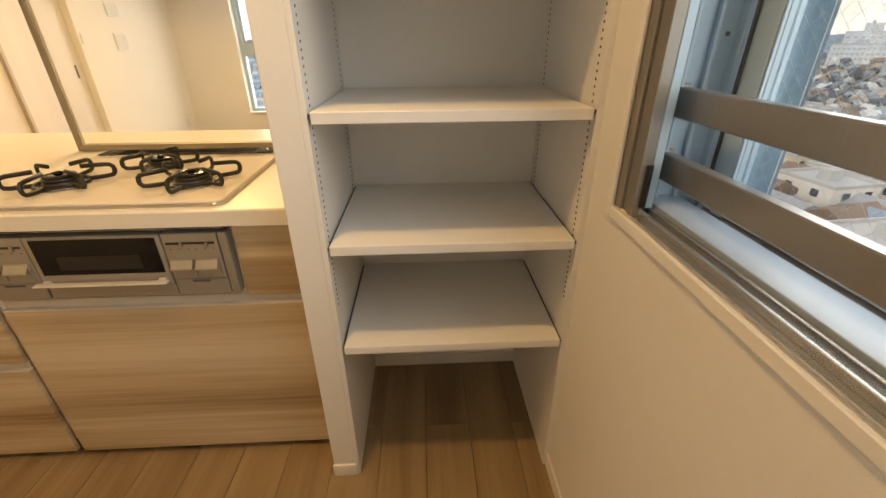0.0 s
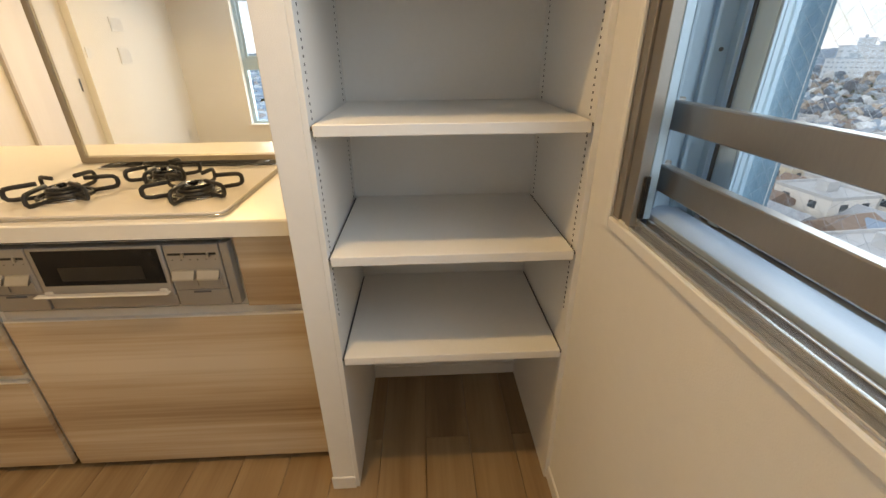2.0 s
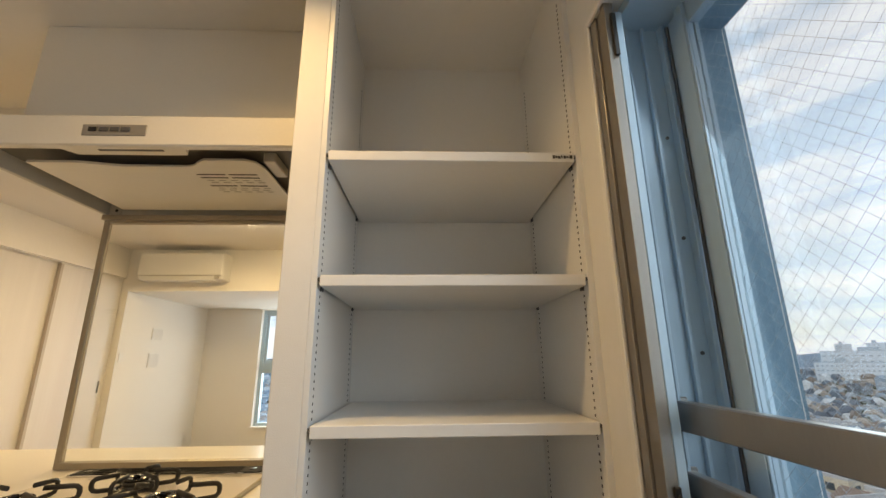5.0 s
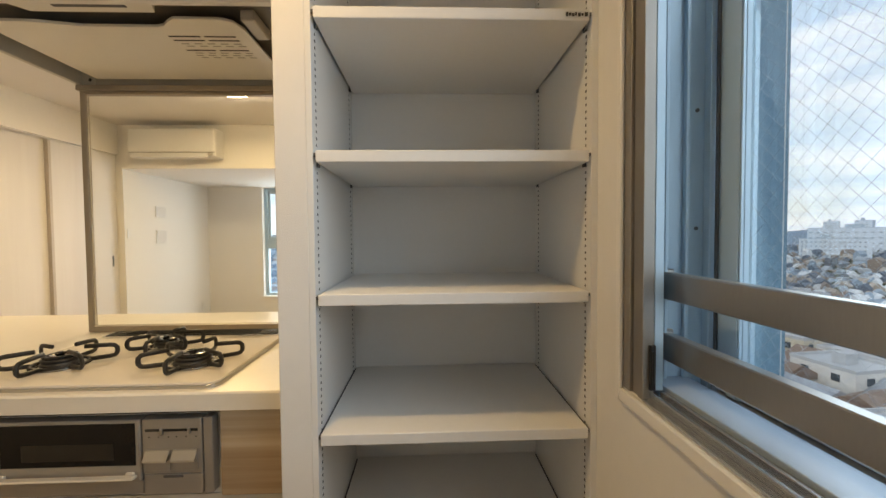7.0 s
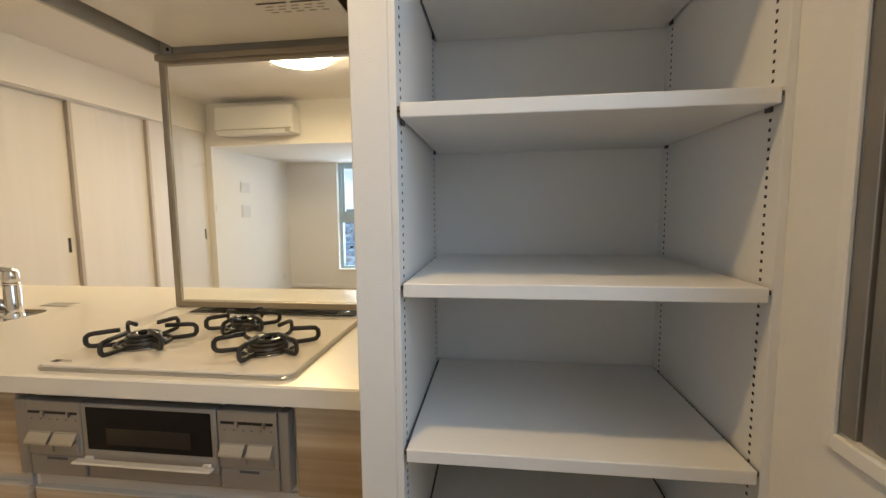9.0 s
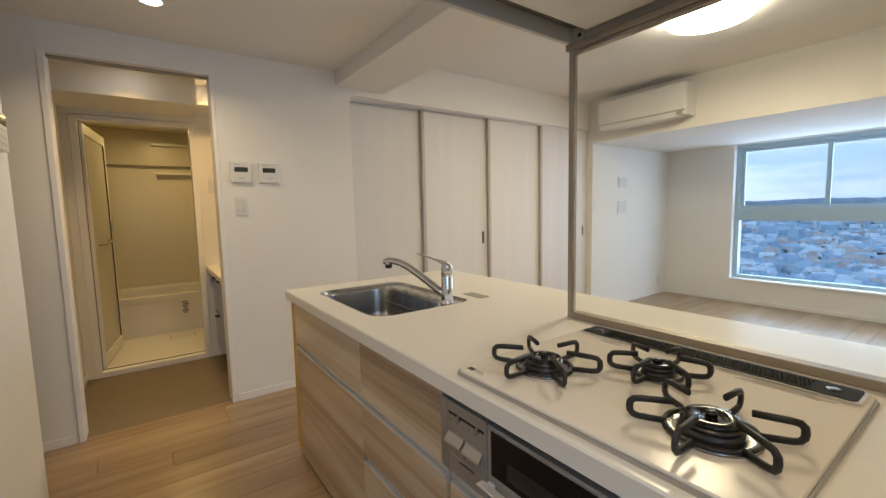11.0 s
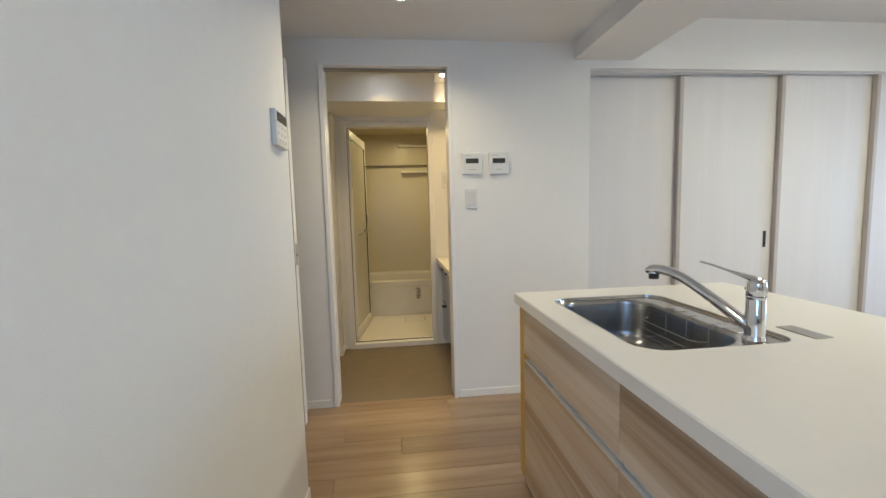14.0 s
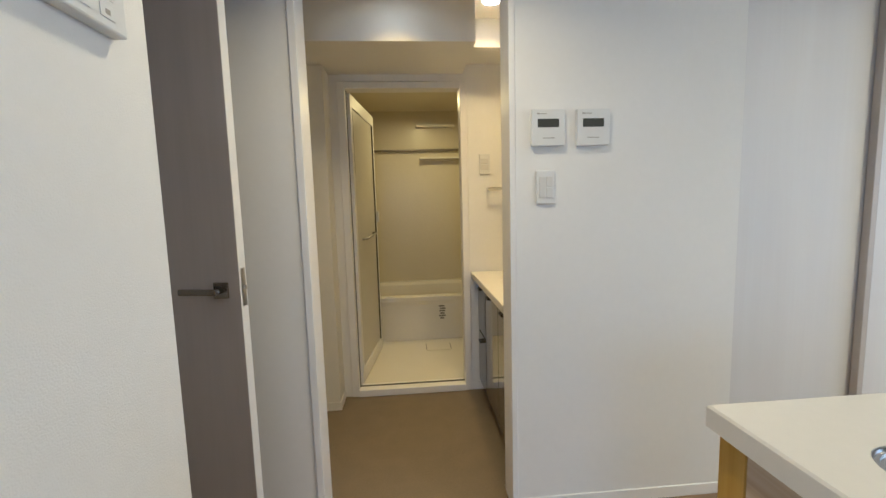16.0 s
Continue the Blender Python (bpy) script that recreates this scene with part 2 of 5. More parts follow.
M_PANEL = wood("pale_sliding_panel", (0.665, 0.645, 0.635), (0.68, 0.66, 0.65), (0.70, 0.685, 0.675), (9, 9, 0.6), (80, 80, 2), 0.5)
M_STILE = material("taupe_stile", (0.47, 0.425, 0.385), 0.45, var=0.04, scale=15)
M_FRONT = wood("pale_walnut_front", (0.30, 0.20, 0.118), (0.52, 0.405, 0.28), (0.66, 0.565, 0.445), (0.38, 3.0, 9.0), (2.0, 30.0, 90.0), 0.16, coat=0.35, fine=0.22)
M_TRACK = material("dark_rail_slot", (0.10, 0.09, 0.08), 0.5, metal=0.3, var=0.06, scale=20)
M_GOLD = wood("honey_ply_edge", (0.42, 0.24, 0.035), (0.52, 0.32, 0.055), (0.58, 0.37, 0.085), (20, 20, 1.2), (140, 140, 6), 0.45)
M_FLOOR = wood("oak_floor", (0.225, 0.140, 0.072), (0.297, 0.200, 0.110), (0.370, 0.265, 0.158), (11.0, 0.9, 1.0), (70.0, 3.0, 1.0), 0.33, per_piece=0.13, coat=0.45)
M_GAP = material("floor_joint", (0.14, 0.085, 0.045), 0.8)
M_VINYL = material("brown_vinyl_floor", (0.178, 0.137, 0.088), 0.5, var=0.12, scale=9, bump=0.2, bump_scale=250)
M_BATH = material("cream_bath_plastic", (0.78, 0.745, 0.66), 0.22, var=0.02, scale=5)
M_BATHWALL = material("cream_bath_panel", (0.68, 0.62, 0.46), 0.3, var=0.03, scale=4)
M_FROST = material("frosted_acrylic", (0.62, 0.59, 0.52), 0.35, var=0.04, scale=12, bump=0.5, bump_scale=160)
M_VANITY = material("dark_gloss_vanity", (0.045, 0.036, 0.034), 0.10, var=0.08, scale=10, coat=0.5)
M_PLASTIC = material("white_plastic", (0.72, 0.72, 0.71), 0.35, var=0.015, scale=20)
M_PLATE = material("switch_plate", (0.66, 0.65, 0.63), 0.4, var=0.02, scale=20)
M_LCD = material("grey_display", (0.055, 0.058, 0.052), 0.12, var=0.05, scale=30)
M_INK = material("dark_print", (0.05, 0.045, 0.04), 0.7)
M_INKGREY = material("grey_print", (0.36, 0.34, 0.31), 0.7)
M_STICKER = material("sticker_print", (0.20, 0.19, 0.16), 0.6)
M_PIN = material("pin_hole", (0.03, 0.03, 0.03), 0.8)
M_CONCRETE = material("outer_wall_tile", (0.16, 0.28, 0.36), 0.7, var=0.06, scale=5, bump=0.3)
M_GLASS = glass("clear_glass", (0.98, 0.985, 0.97), 0.7)
M_PANE = glass("window_glass", (0.95, 0.98, 0.98), 0.25)
M_WIRE = material("glass_wire", (0.42, 0.50, 0.58), 0.5, metal=0.2)
M_MATTE = material("matte_black_enamel", (0.010, 0.010, 0.010), 0.75, var=0.2, scale=60, spec=0.2)
M_LAMP = glow("lamp_diffuser", (1.0, 0.84, 0.55), 30)
M_BULB = glow("downlight_diffuser", (1.0, 0.86, 0.62), 22)
M_RUBBER = material("grey_gasket", (0.10, 0.10, 0.105), 0.6)


# ---- building helpers ----
def cube(bm, x0, x1, y0, y1, z0, z1, bevel=0.0, segs=1):
    """A box from corner to corner, its edges rounded by bevel."""
    v = [bm.verts.new(p) for p in ((x0, y0, z0), (x1, y0, z0), (x1, y1, z0), (x0, y1, z0), (x0, y0, z1), (x1, y0, z1), (x1, y1, z1), (x0, y1, z1))]
    fs = [bm.faces.new([v[i] for i in q]) for q in ((3, 2, 1, 0), (4, 5, 6, 7), (0, 1, 5, 4), (1, 2, 6, 5), (2, 3, 7, 6), (3, 0, 4, 7))]
    if bevel:
        es = list({e for f in fs for e in f.edges})
        bmesh.ops.bevel(bm, geom=es, offset=bevel, segments=segs, profile=0.5, affect="EDGES")
    return bm


def boxes(*list_of, bevel=0.0, segs=1):
    bm = bmesh.new()
    for b in list_of:
        cube(bm, *b, bevel=bevel, segs=segs)
    return bm


def lathe(bm, profile, at, seg=32):
    """Turn (radius, height) pairs about the upright axis at 'at'."""
    rings = []
    for r, h in profile:
        rings.append([bm.verts.new((at[0] + r * math.cos(2 * math.pi * i / seg), at[1] + r * math.sin(2 * math.pi * i / seg), at[2] + h)) for i in range(seg)])
    for a, b in zip(rings, rings[1:]):
        for i in range(seg):
            f = bm.faces.new((a[i], a[(i + 1) % seg], b[(i + 1) % seg], b[i]))
            f.smooth = True
    for ring, flip in ((rings[0], True), (rings[-1], False)):
        bm.faces.new(ring[::-1] if flip else ring)
    return bm


def tube(bm, points, r, seg=10, flat=1.0, smooth=True, across=None):
    """A bar swept along points; flat squeezes its section upright."""
    pts = [Vector(p) for p in points]
    rings = []
    for i, p in enumerate(pts):
        d = (pts[min(i + 1, len(pts) - 1)] - pts[max(i - 1, 0)]).normalized()
        side = d.cross(Vector((0, 0, 1)))
        side = side.normalized() if side.length > 1e-4 else Vector((1, 0, 0))
        if across:
            side = Vector(across)
        up = side.cross(d)
        rad = r[i] if isinstance(r, (list, tuple)) else r
        rings.append([bm.verts.new(p + side * (rad * math.cos(2 * math.pi * k / seg)) + up * (rad * flat * math.sin(2 * math.pi * k / seg))) for k in range(seg)])
    for a, b in zip(rings, rings[1:]):
        for k in range(seg):
            f = bm.faces.new((a[k], a[(k + 1) % seg], b[(k + 1) % seg], b[k]))
            f.smooth = smooth
    bm.faces.new(rings[0][::-1])
    bm.faces.new(rings[-1])
    return bm


def rounded(x0, x1, y0, y1, r, seg=6, radii=None):
    """Corner points of a rounded rectangle, counter-clockwise. radii: one for each corner."""
    rr = radii or (r, r, r, r)
    out = []
    for (cx, cy, sx, sy, a0), q in zip(((x0, y0, 1, 1, 180), (x1, y0, -1, 1, 270), (x1, y1, -1, -1, 0), (x0, y1, 1, -1, 90)), rr):
        for k in range(seg + 1):
            a = radians(a0 + 90 * k / seg)
            out.append((cx + sx * q + q * math.cos(a), cy + sy * q + q * math.sin(a)))
    return out


def slab(bm, outline, z0, z1, bevel=0.0):
    """A plate of that outline, its upper edge eased."""
    n = len(outline)
    cx, cy = sum(p[0] for p in outline) / n, sum(p[1] for p in outline) / n
    def ring(z, inset):
        res = []
        for x, y in outline:
            d = Vector((cx - x, cy - y)).normalized() * inset
            res.append(bm.verts.new((x + d.x, y + d.y, z)))
        return res
    rings = [ring(z0, 0), ring(z1 - bevel, 0)] + ([ring(z1, bevel)] if bevel else [])
    for a, b in zip(rings, rings[1:]):
        for i in range(n):
            bm.faces.new((a[i], a[(i + 1) % n], b[(i + 1) % n], b[i]))
    bm.faces.new(rings[0][::-1])
    bm.faces.new(rings[-1])
    return bm


def finish(name, bm, mat, at):
    bmesh.ops.recalc_face_normals(bm, faces=bm.faces)
    me = bpy.data.meshes.new(name)
    bmesh.ops.translate(bm, verts=bm.verts, vec=-Vector(at))
    bm.to_mesh(me)
    bm.free()
    me.materials.append(mat)
    return me


def whole(name, bm, mat, label="", category="", group="", kind="", at=None):
    """A thing, or a piece of the setting, that is one mesh. Its origin is at the middle of its base."""
    if at is None:
        xs, ys, zs = zip(*(v.co for v in bm.verts))
        at = ((min(xs) + max(xs)) / 2, (min(ys) + max(ys)) / 2, min(zs))
    ob = new(name, finish(name, bm, mat, at))
    ob.location = at
    return tagged(ob, label, category, group, kind)


def thing(name, at, label, category, group="", kind=""):
    """The Empty at a thing's base, to which its parts belong."""
    ob = new(name)
    ob.empty_display_size = 0.05
    ob.location = at
    return tagged(ob, label, category, group, kind)


def part(name, bm, mat, parent, label=""):
    """One mesh under a thing or under a part. The mesh is given in world coordinates."""
    at, o = Vector(parent.location), parent.parent
    while o:
        at += o.location
        o = o.parent
    ob = new(name, finish(name, bm, mat, at))
    ob.parent = parent
    return tagged(ob, label)


def structure(name, mat, *list_of, label="", bevel=0.0):
    return whole(name, boxes(*list_of, bevel=bevel), mat, label=label, kind="structure", category=name.split("_")[0])


# ---- the rooms ----
DW = -3.093        # kitchen face of the wall with the washroom doorway
CK, CL = 2.25, 2.42  # ceilings: kitchen, living room
EW = 0.592         # kitchen face of the outer wall
NW = 5.50          # living room's window wall
structure("floor_base", M_GAP, (-3.2, 0.59, -1.95, 5.5, -0.25, -0.012), label="dark screed under the oak floorboards")
structure("washroom_floor", M_VINYL, (-4.25, -3.105, -1.5, 0.55, -0.2, 0.0), label="brown vinyl floor of the washroom")
structure("threshold", M_FLOOR, (-3.125, -3.085, -0.815, -0.075, -0.02, 0.004), label="flat oak threshold strip in the doorway", bevel=0.002)

# outer wall with the kitchen window opening
WY0, WY1, WZ0, WZ1 = -1.42, -0.122, 0.930, 1.92
structure("wall_east", M_WALL, (EW, 0.89, -2.0, WY0, 0, 2.6), (EW, 0.89, WY1, 5.6, 0, 2.6), (EW, 0.89, WY0, WY1, 0, WZ0), (EW, 0.89, WY0, WY1, WZ1, 2.6),
          label="white papered outer wall with a window opening")
structure("outer_cladding", M_CONCRETE, (0.885, 0.90, -2.0, WY0, -3, 4), (0.885, 0.90, WY1 + 0.004, 6.2, -3, 4), (0.776, 0.884, WY1 - 0.004, WY1 + 0.003, WZ0, WZ1), (0.776, 0.884, WY0 - 0.003, WY0 + 0.004, WZ0, WZ1),
          (0.776, 0.884, WY0 + 0.005, WY1 - 0.005, WZ0 - 0.003, WZ0 + 0.004), (0.776, 0.884, WY0 + 0.005, WY1 - 0.005, WZ1 - 0.004, WZ1 + 0.003), label="pale outer wall of the building")
# post and partition beside the alcove
structure("wall_partition", M_WALL, (-0.078, -0.012, 0.0, 0.80, 0, CK), label="white papered partition end beside the shelf alcove", bevel=0.002)
structure("wall_nib", M_WALL, (-0.117, -0.0785, 0.715, 0.795, 0.8585, 1.770), label="narrow white wall nib beside the glass screen", bevel=0.001)
structure("wall_alcove_back", M_WALL, (-0.012, EW, 0.494, 0.60, 0, CK), label="white back wall of the shelf alcove")
# wall beside the camera's way, fridge recess behind it
structure("wall_south", M_WALL, (-2.25, -0.30, -0.96, -0.835, 0, CK), label="white papered wall with the intercom panel", bevel=0.003)
structure("wall_recess_side", M_WALL, (-0.42, -0.30, -1.95, -0.96, 0, CK), label="white side wall of the recess")
structure("wall_recess_back", M_WALL, (-0.30, EW, -2.07, -1.95, 0, CK), label="white back wall of the recess")
structure("wall_hall_east", M_WALL, (-2.25, -2.13, -1.95, -0.96, 0, CK), label="white side wall of the hall")
structure("wall_hall_south", M_WALL, (-3.2, -2.13, -2.05, -1.95, 0, CK), label="white end wall of the hall")
# wall with the doorway, the recess of the sliding panels and the living room's west side
structure("wall_west", M_WALL, (DW - 0.12, DW, -1.95, -0.835, 0, CK), (DW - 0.12, DW, -0.065, 0.84, 0, 2.5), (DW - 0.12, DW, -0.835, -0.065, 2.103, 2.5),
          (DW - 0.30, DW, 0.84, 3.77, 2.10, 2.5), (DW - 0.30, DW + 0.04, 3.77, 5.6, 0, 2.5), (DW - 0.30, DW - 0.2, 0.84, 3.77, 0, 2.1),
          label="white papered wall with doorway and panel recess")
structure("wall_north", M_WALL, (-3.3, -2.25, NW, 5.72, 0, 2.5), (-0.59, 0.6, NW, 5.72, 0, 2.5), (-2.25, -0.59, NW, 5.72, 0, 0.30), (-2.25, -0.59, NW, 5.72, 1.94, 2.5),
          label="white papered living room wall with a large window")
structure("column", M_WALL, (-0.33, EW, 3.75, NW, 0, CL), label="white papered column beside the window bay")
structure("beam_north", M_WALL, (DW + 0.042, -0.33, 3.75, NW, 1.95, CL), label="deep white beam over the window bay")
structure("beam_kitchen", M_WALL, (DW, EW, 0.735, 1.13, 2.15, 2.55), label="white ceiling beam between kitchen and living room")
structure("ceiling_kitchen", M_CEIL, (-3.2, 0.9, -2.07, 0.735, CK, CK + 0.2), label="white papered kitchen ceiling")
structure("ceiling_living", M_CEIL, (-3.4, 0.9, 1.13, 5.72, CL, CL + 0.2), label="white papered living room ceiling")
# washroom and bathroom shell
BW = -4.21
structure("wall_washroom", M_WALL, (BW - 0.08, BW, -0.07, 0.60, 0, 2.3), (BW - 0.08, BW, -1.5, -0.86, 0, 2.3), (BW - 0.08, BW, -0.86, -0.07, 2.0, 2.3),
          (-4.3, DW - 0.121, 0.55, 0.65, 0, 2.3), (-4.3, DW - 0.121, -1.6, -1.5, 0, 2.3), label="white papered washroom walls")
structure("pilaster", M_WALL, (BW, -4.04, -1.5, -0.911, 0, 2.05), label="white papered pilaster beside the bath door")
structure("ceiling_washroom", M_CEIL, (-4.3, DW - 0.121, -1.6, 0.65, 2.25, 2.4), label="white washroom ceiling")
structure("soffit", M_CEIL, (BW, -3.69, -1.5, -0.09, 2.04, 2.25), label="white boxed-in duct over the bath door")
structure("soffit_low", M_CEIL, (BW, -3.93, -0.09, 0.55, 2.10, 2.25), label="shallow white boxed-in duct")
structure("bath_wall_west", M_BATHWALL, (-6.1, -5.95, -1.4, 0.5, 0, 2.2), label="cream panelled bathroom end wall")
structure("bath_wall_south", M_BATHWALL, (-5.95, BW - 0.08, -1.4, -1.25, 0, 2.2), label="cream panelled bathroom side wall")
structure("bath_wall_north", M_BATHWALL, (-5.95, BW - 0.08, 0.30, 0.5, 0, 2.2), label="cream panelled bathroom side wall")
structure("bath_ceiling", M_BATHWALL, (-6.1, BW - 0.08, -1.4, 0.5, 2.2, 2.35), label="cream bathroom ceiling")
structure("bath_floor", M_BATH, (-6.0, BW - 0.02, -1.3, 0.4, -0.1, 0.04), label="cream bathroom floor pan")

# baseboards
BB = 0.05
structure("baseboard", M_TRIM, (-2.25, -0.30, -0.835, -0.828, 0, BB), label="thin white baseboard", bevel=0.002)
structure("baseboard", M_TRIM, (DW, DW + 0.007, -0.04, 0.84, 0, BB), label="thin white baseboard", bevel=0.002)
structure("baseboard", M_TRIM, (DW, DW + 0.007, -1.9, -0.86, 0, BB), label="thin white baseboard", bevel=0.002)
structure("baseboard", M_TRIM, (EW - 0.007, EW, -1.95, 0.0, 0, BB), label="thin white baseboard", bevel=0.002)
structure("baseboard", M_TRIM, (DW + 0.047, -0.33, NW - 0.008, NW, 0, BB), label="thin white baseboard", bevel=0.002)
structure("baseboard", M_TRIM, (DW + 0.04, DW + 0.047, 3.78, NW, 0, BB), label="thin white baseboard", bevel=0.002)
structure("baseboard", M_TRIM, (-0.081, -0.010, -0.006, 0.0, 0, BB), label="thin white baseboard round the post", bevel=0.002)
structure("baseboard", M_TRIM, (-4.04, -4.033, -1.5, -0.905, 0, BB), (BW + 0.002, -4.04, -0.911, -0.904, 0, BB), label="thin white baseboard round the pilaster")
structure("baseboard", M_TRIM, (BW, BW + 0.007, -0.07, 0.05, 0, BB), label="thin white baseboard")
# doorway lining with its sliding door track
structure("door_frame", M_TRIM, (DW - 0.125, DW + 0.008, -0.842, -0.815, 0, 2.104), (DW - 0.125, DW + 0.008, -0.075, -0.052, 0, 2.104),
          (DW - 0.125, DW + 0.008, -0.815, -0.075, 2.092, 2.104), label="slim white doorway lining", bevel=0.002)
structure("door_track", M_ALU_BROWN, (DW - 0.075, DW - 0.04, -0.815, -0.075, 2.080, 2.092), label="dark sliding door track")


# ---- kitchen window ----
def kitchen_window():
    w = thing("window_1", (0.68, (WY0 + WY1) / 2, WZ0), "aluminium sliding window with wired glass and two guard bars", "window", kind="structure")
    y0, y1, z0, z1 = WY0, WY1, WZ0, WZ1
    part("inner_casing", boxes((EW - 0.010, 0.590, y1, y1 + 0.016, z0 - 0.024, z1 + 0.012), (EW - 0.010, 0.590, y0 - 0.012, y0, z0 - 0.024, z1 + 0.012),
                               (EW - 0.010, 0.590, y0, y1, z0 - 0.024, z0 - 0.002), (EW - 0.010, 0.590, y0, y1, z1 - 0.004, z1 + 0.012), bevel=0.002), M_TRIM, w, "white inner window casing")
    # room-facing profiles: their shade is painted in with a darker brown aluminium
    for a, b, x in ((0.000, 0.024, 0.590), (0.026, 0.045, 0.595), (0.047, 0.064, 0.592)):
        part("face_profile", boxes((x, 0.612, y1 - b, y1 - a, z0, z1), bevel=0.001), M_ALU_BROWN, w, "inner frame profile with room-side shade in its brown colour")
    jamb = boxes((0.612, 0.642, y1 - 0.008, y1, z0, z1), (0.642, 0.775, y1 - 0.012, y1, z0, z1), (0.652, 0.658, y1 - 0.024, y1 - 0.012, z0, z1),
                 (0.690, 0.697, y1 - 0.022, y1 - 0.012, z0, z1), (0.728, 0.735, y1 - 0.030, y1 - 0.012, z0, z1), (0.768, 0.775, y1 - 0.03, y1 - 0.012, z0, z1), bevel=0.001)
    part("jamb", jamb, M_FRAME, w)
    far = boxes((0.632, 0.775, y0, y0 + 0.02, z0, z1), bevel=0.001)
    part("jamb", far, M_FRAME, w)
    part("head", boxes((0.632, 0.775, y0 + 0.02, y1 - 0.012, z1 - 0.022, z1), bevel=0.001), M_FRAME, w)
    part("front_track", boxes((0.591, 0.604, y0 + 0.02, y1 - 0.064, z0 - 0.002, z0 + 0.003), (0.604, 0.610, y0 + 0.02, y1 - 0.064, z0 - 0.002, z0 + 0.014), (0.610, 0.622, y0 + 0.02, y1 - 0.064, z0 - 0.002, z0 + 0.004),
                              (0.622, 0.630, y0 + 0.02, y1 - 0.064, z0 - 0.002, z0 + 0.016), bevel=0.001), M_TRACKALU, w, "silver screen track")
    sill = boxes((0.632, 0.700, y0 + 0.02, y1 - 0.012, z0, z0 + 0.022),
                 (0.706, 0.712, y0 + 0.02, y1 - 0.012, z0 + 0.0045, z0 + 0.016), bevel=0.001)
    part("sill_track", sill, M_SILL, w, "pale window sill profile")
    part("sash_channel", boxes((0.7005, 0.775, y0 + 0.02, y1 - 0.012, z0, z0 + 0.004)), M_ALU, w, "grey channel under the sash")
    part("gasket", boxes((0.7008, 0.7055, y0 + 0.02, y1 - 0.030, z0 + 0.0045, z0 + 0.012), (0.737, 0.741, y1 - 0.036, y1 - 0.0305, z0 + 0.03, z1 - 0.03)), M_RUBBER, w)
    # sash with wired glass
    sy1, sz0, sz1 = y1 - 0.030, z0 + 0.006, z1 - 0.022
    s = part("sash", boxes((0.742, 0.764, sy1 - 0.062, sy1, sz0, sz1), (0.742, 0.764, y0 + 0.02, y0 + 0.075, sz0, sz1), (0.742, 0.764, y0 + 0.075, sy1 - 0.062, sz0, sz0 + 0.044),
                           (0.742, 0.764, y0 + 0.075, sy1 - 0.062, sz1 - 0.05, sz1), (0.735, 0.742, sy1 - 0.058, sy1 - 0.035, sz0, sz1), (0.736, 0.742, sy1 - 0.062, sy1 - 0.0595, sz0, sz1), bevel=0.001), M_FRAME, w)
    p = part("pane", boxes((0.751, 0.756, y0 + 0.075, sy1 - 0.062, sz0 + 0.044, sz1 - 0.05)), M_PANE, s, "clear wired window glass")
    p.visible_shadow = False
    bm = bmesh.new()
    ya, yb, za, zb, q = y0 + 0.075, sy1 - 0.062, sz0 + 0.044, sz1 - 0.05, 0.0195
    for sgn in (1, -1):
        n = int((yb - ya + zb - za) / (q * 1.414)) + 2
        for i in range(-n, n):
            c = i * q * 1.414
            pts = []
            for y in (ya, yb):
                z = za + sgn * (y - ya) + c
                pts.append((y, z))
            (ya_, z_a), (yb_, z_b) = pts
            t0, t1 = 0.0, 1.0
            d = z_b - z_a
            lo, hi = sorted(((za - z_a) / d, (zb - z_a) / d))
            t0, t1 = max(t0, lo), min(t1, hi)
            if t1 - t0 > 0.01:
                tube(bm, [(0.7535, ya + (yb - ya) * t, z_a + d * t) for t in (t0, t1)], 0.00024, 4, smooth=False)
    wire = part("wire_mesh", bm, M_WIRE, s, "diagonal safety wire in the glass")
    wire["kind"] = "stuff"
    for z in (0.988, 1.096):
        bar = part("guard_bar", boxes((0.648, 0.668, y0 + 0.02, y1 - 0.020, z, z + 0.047), bevel=0.002), M_ALU, w, "flat aluminium guard bar")
        part("bracket", boxes((0.644, 0.672, y1 - 0.0215, y1 - 0.0125, z - 0.004, z + 0.052), bevel=0.002), M_ALU, bar)
    latch = boxes((0.602, 0.612, y1 - 0.071, y1 - 0.0645, z0 + 0.018, z0 + 0.095), (0.6045, 0.6095, y1 - 0.073, y1 - 0.071, z0 + 0.03, z0 + 0.085), bevel=0.0015)
    part("screen_roller", latch, M_BLACK, w, "black plastic stop on the screen rail")
    part("screen_roller", boxes((0.602, 0.612, y1 - 0.071, y1 - 0.0645, z1 - 0.13, z1 - 0.03), bevel=0.0015), M_BLACK, w)
    part("screen_rail", boxes((0.6125, 0.628, y1 - 0.064, y1 - 0.052, z0 + 0.016, z1 - 0.022), bevel=0.001), M_FRAME, w)
    for z in (1.22, 1.43, 1.64):
        bm = bmesh.new()
        tube(bm, [(0.715, y1 - 0.0125, z), (0.715, y1 - 0.0145, z)], 0.0035, 10)
        part("screw", bm, M_RUBBER, w)
    bm = boxes((0.7385, 0.7415, -0.374, -0.306, z0 + 0.008, z0 + 0.032), bevel=0.001)
    plate = part("stop_plate", bm, M_STEEL, w, "small steel stop plate")
    for y in (-0.358, -0.322):
        bm = bmesh.new()
        tube(bm, [(0.7386, y, z0 + 0.020), (0.7368, y, z0 + 0.020)], 0.0048, 12)
        part("screw", bm, M_RUBBER, plate)


kitchen_window()


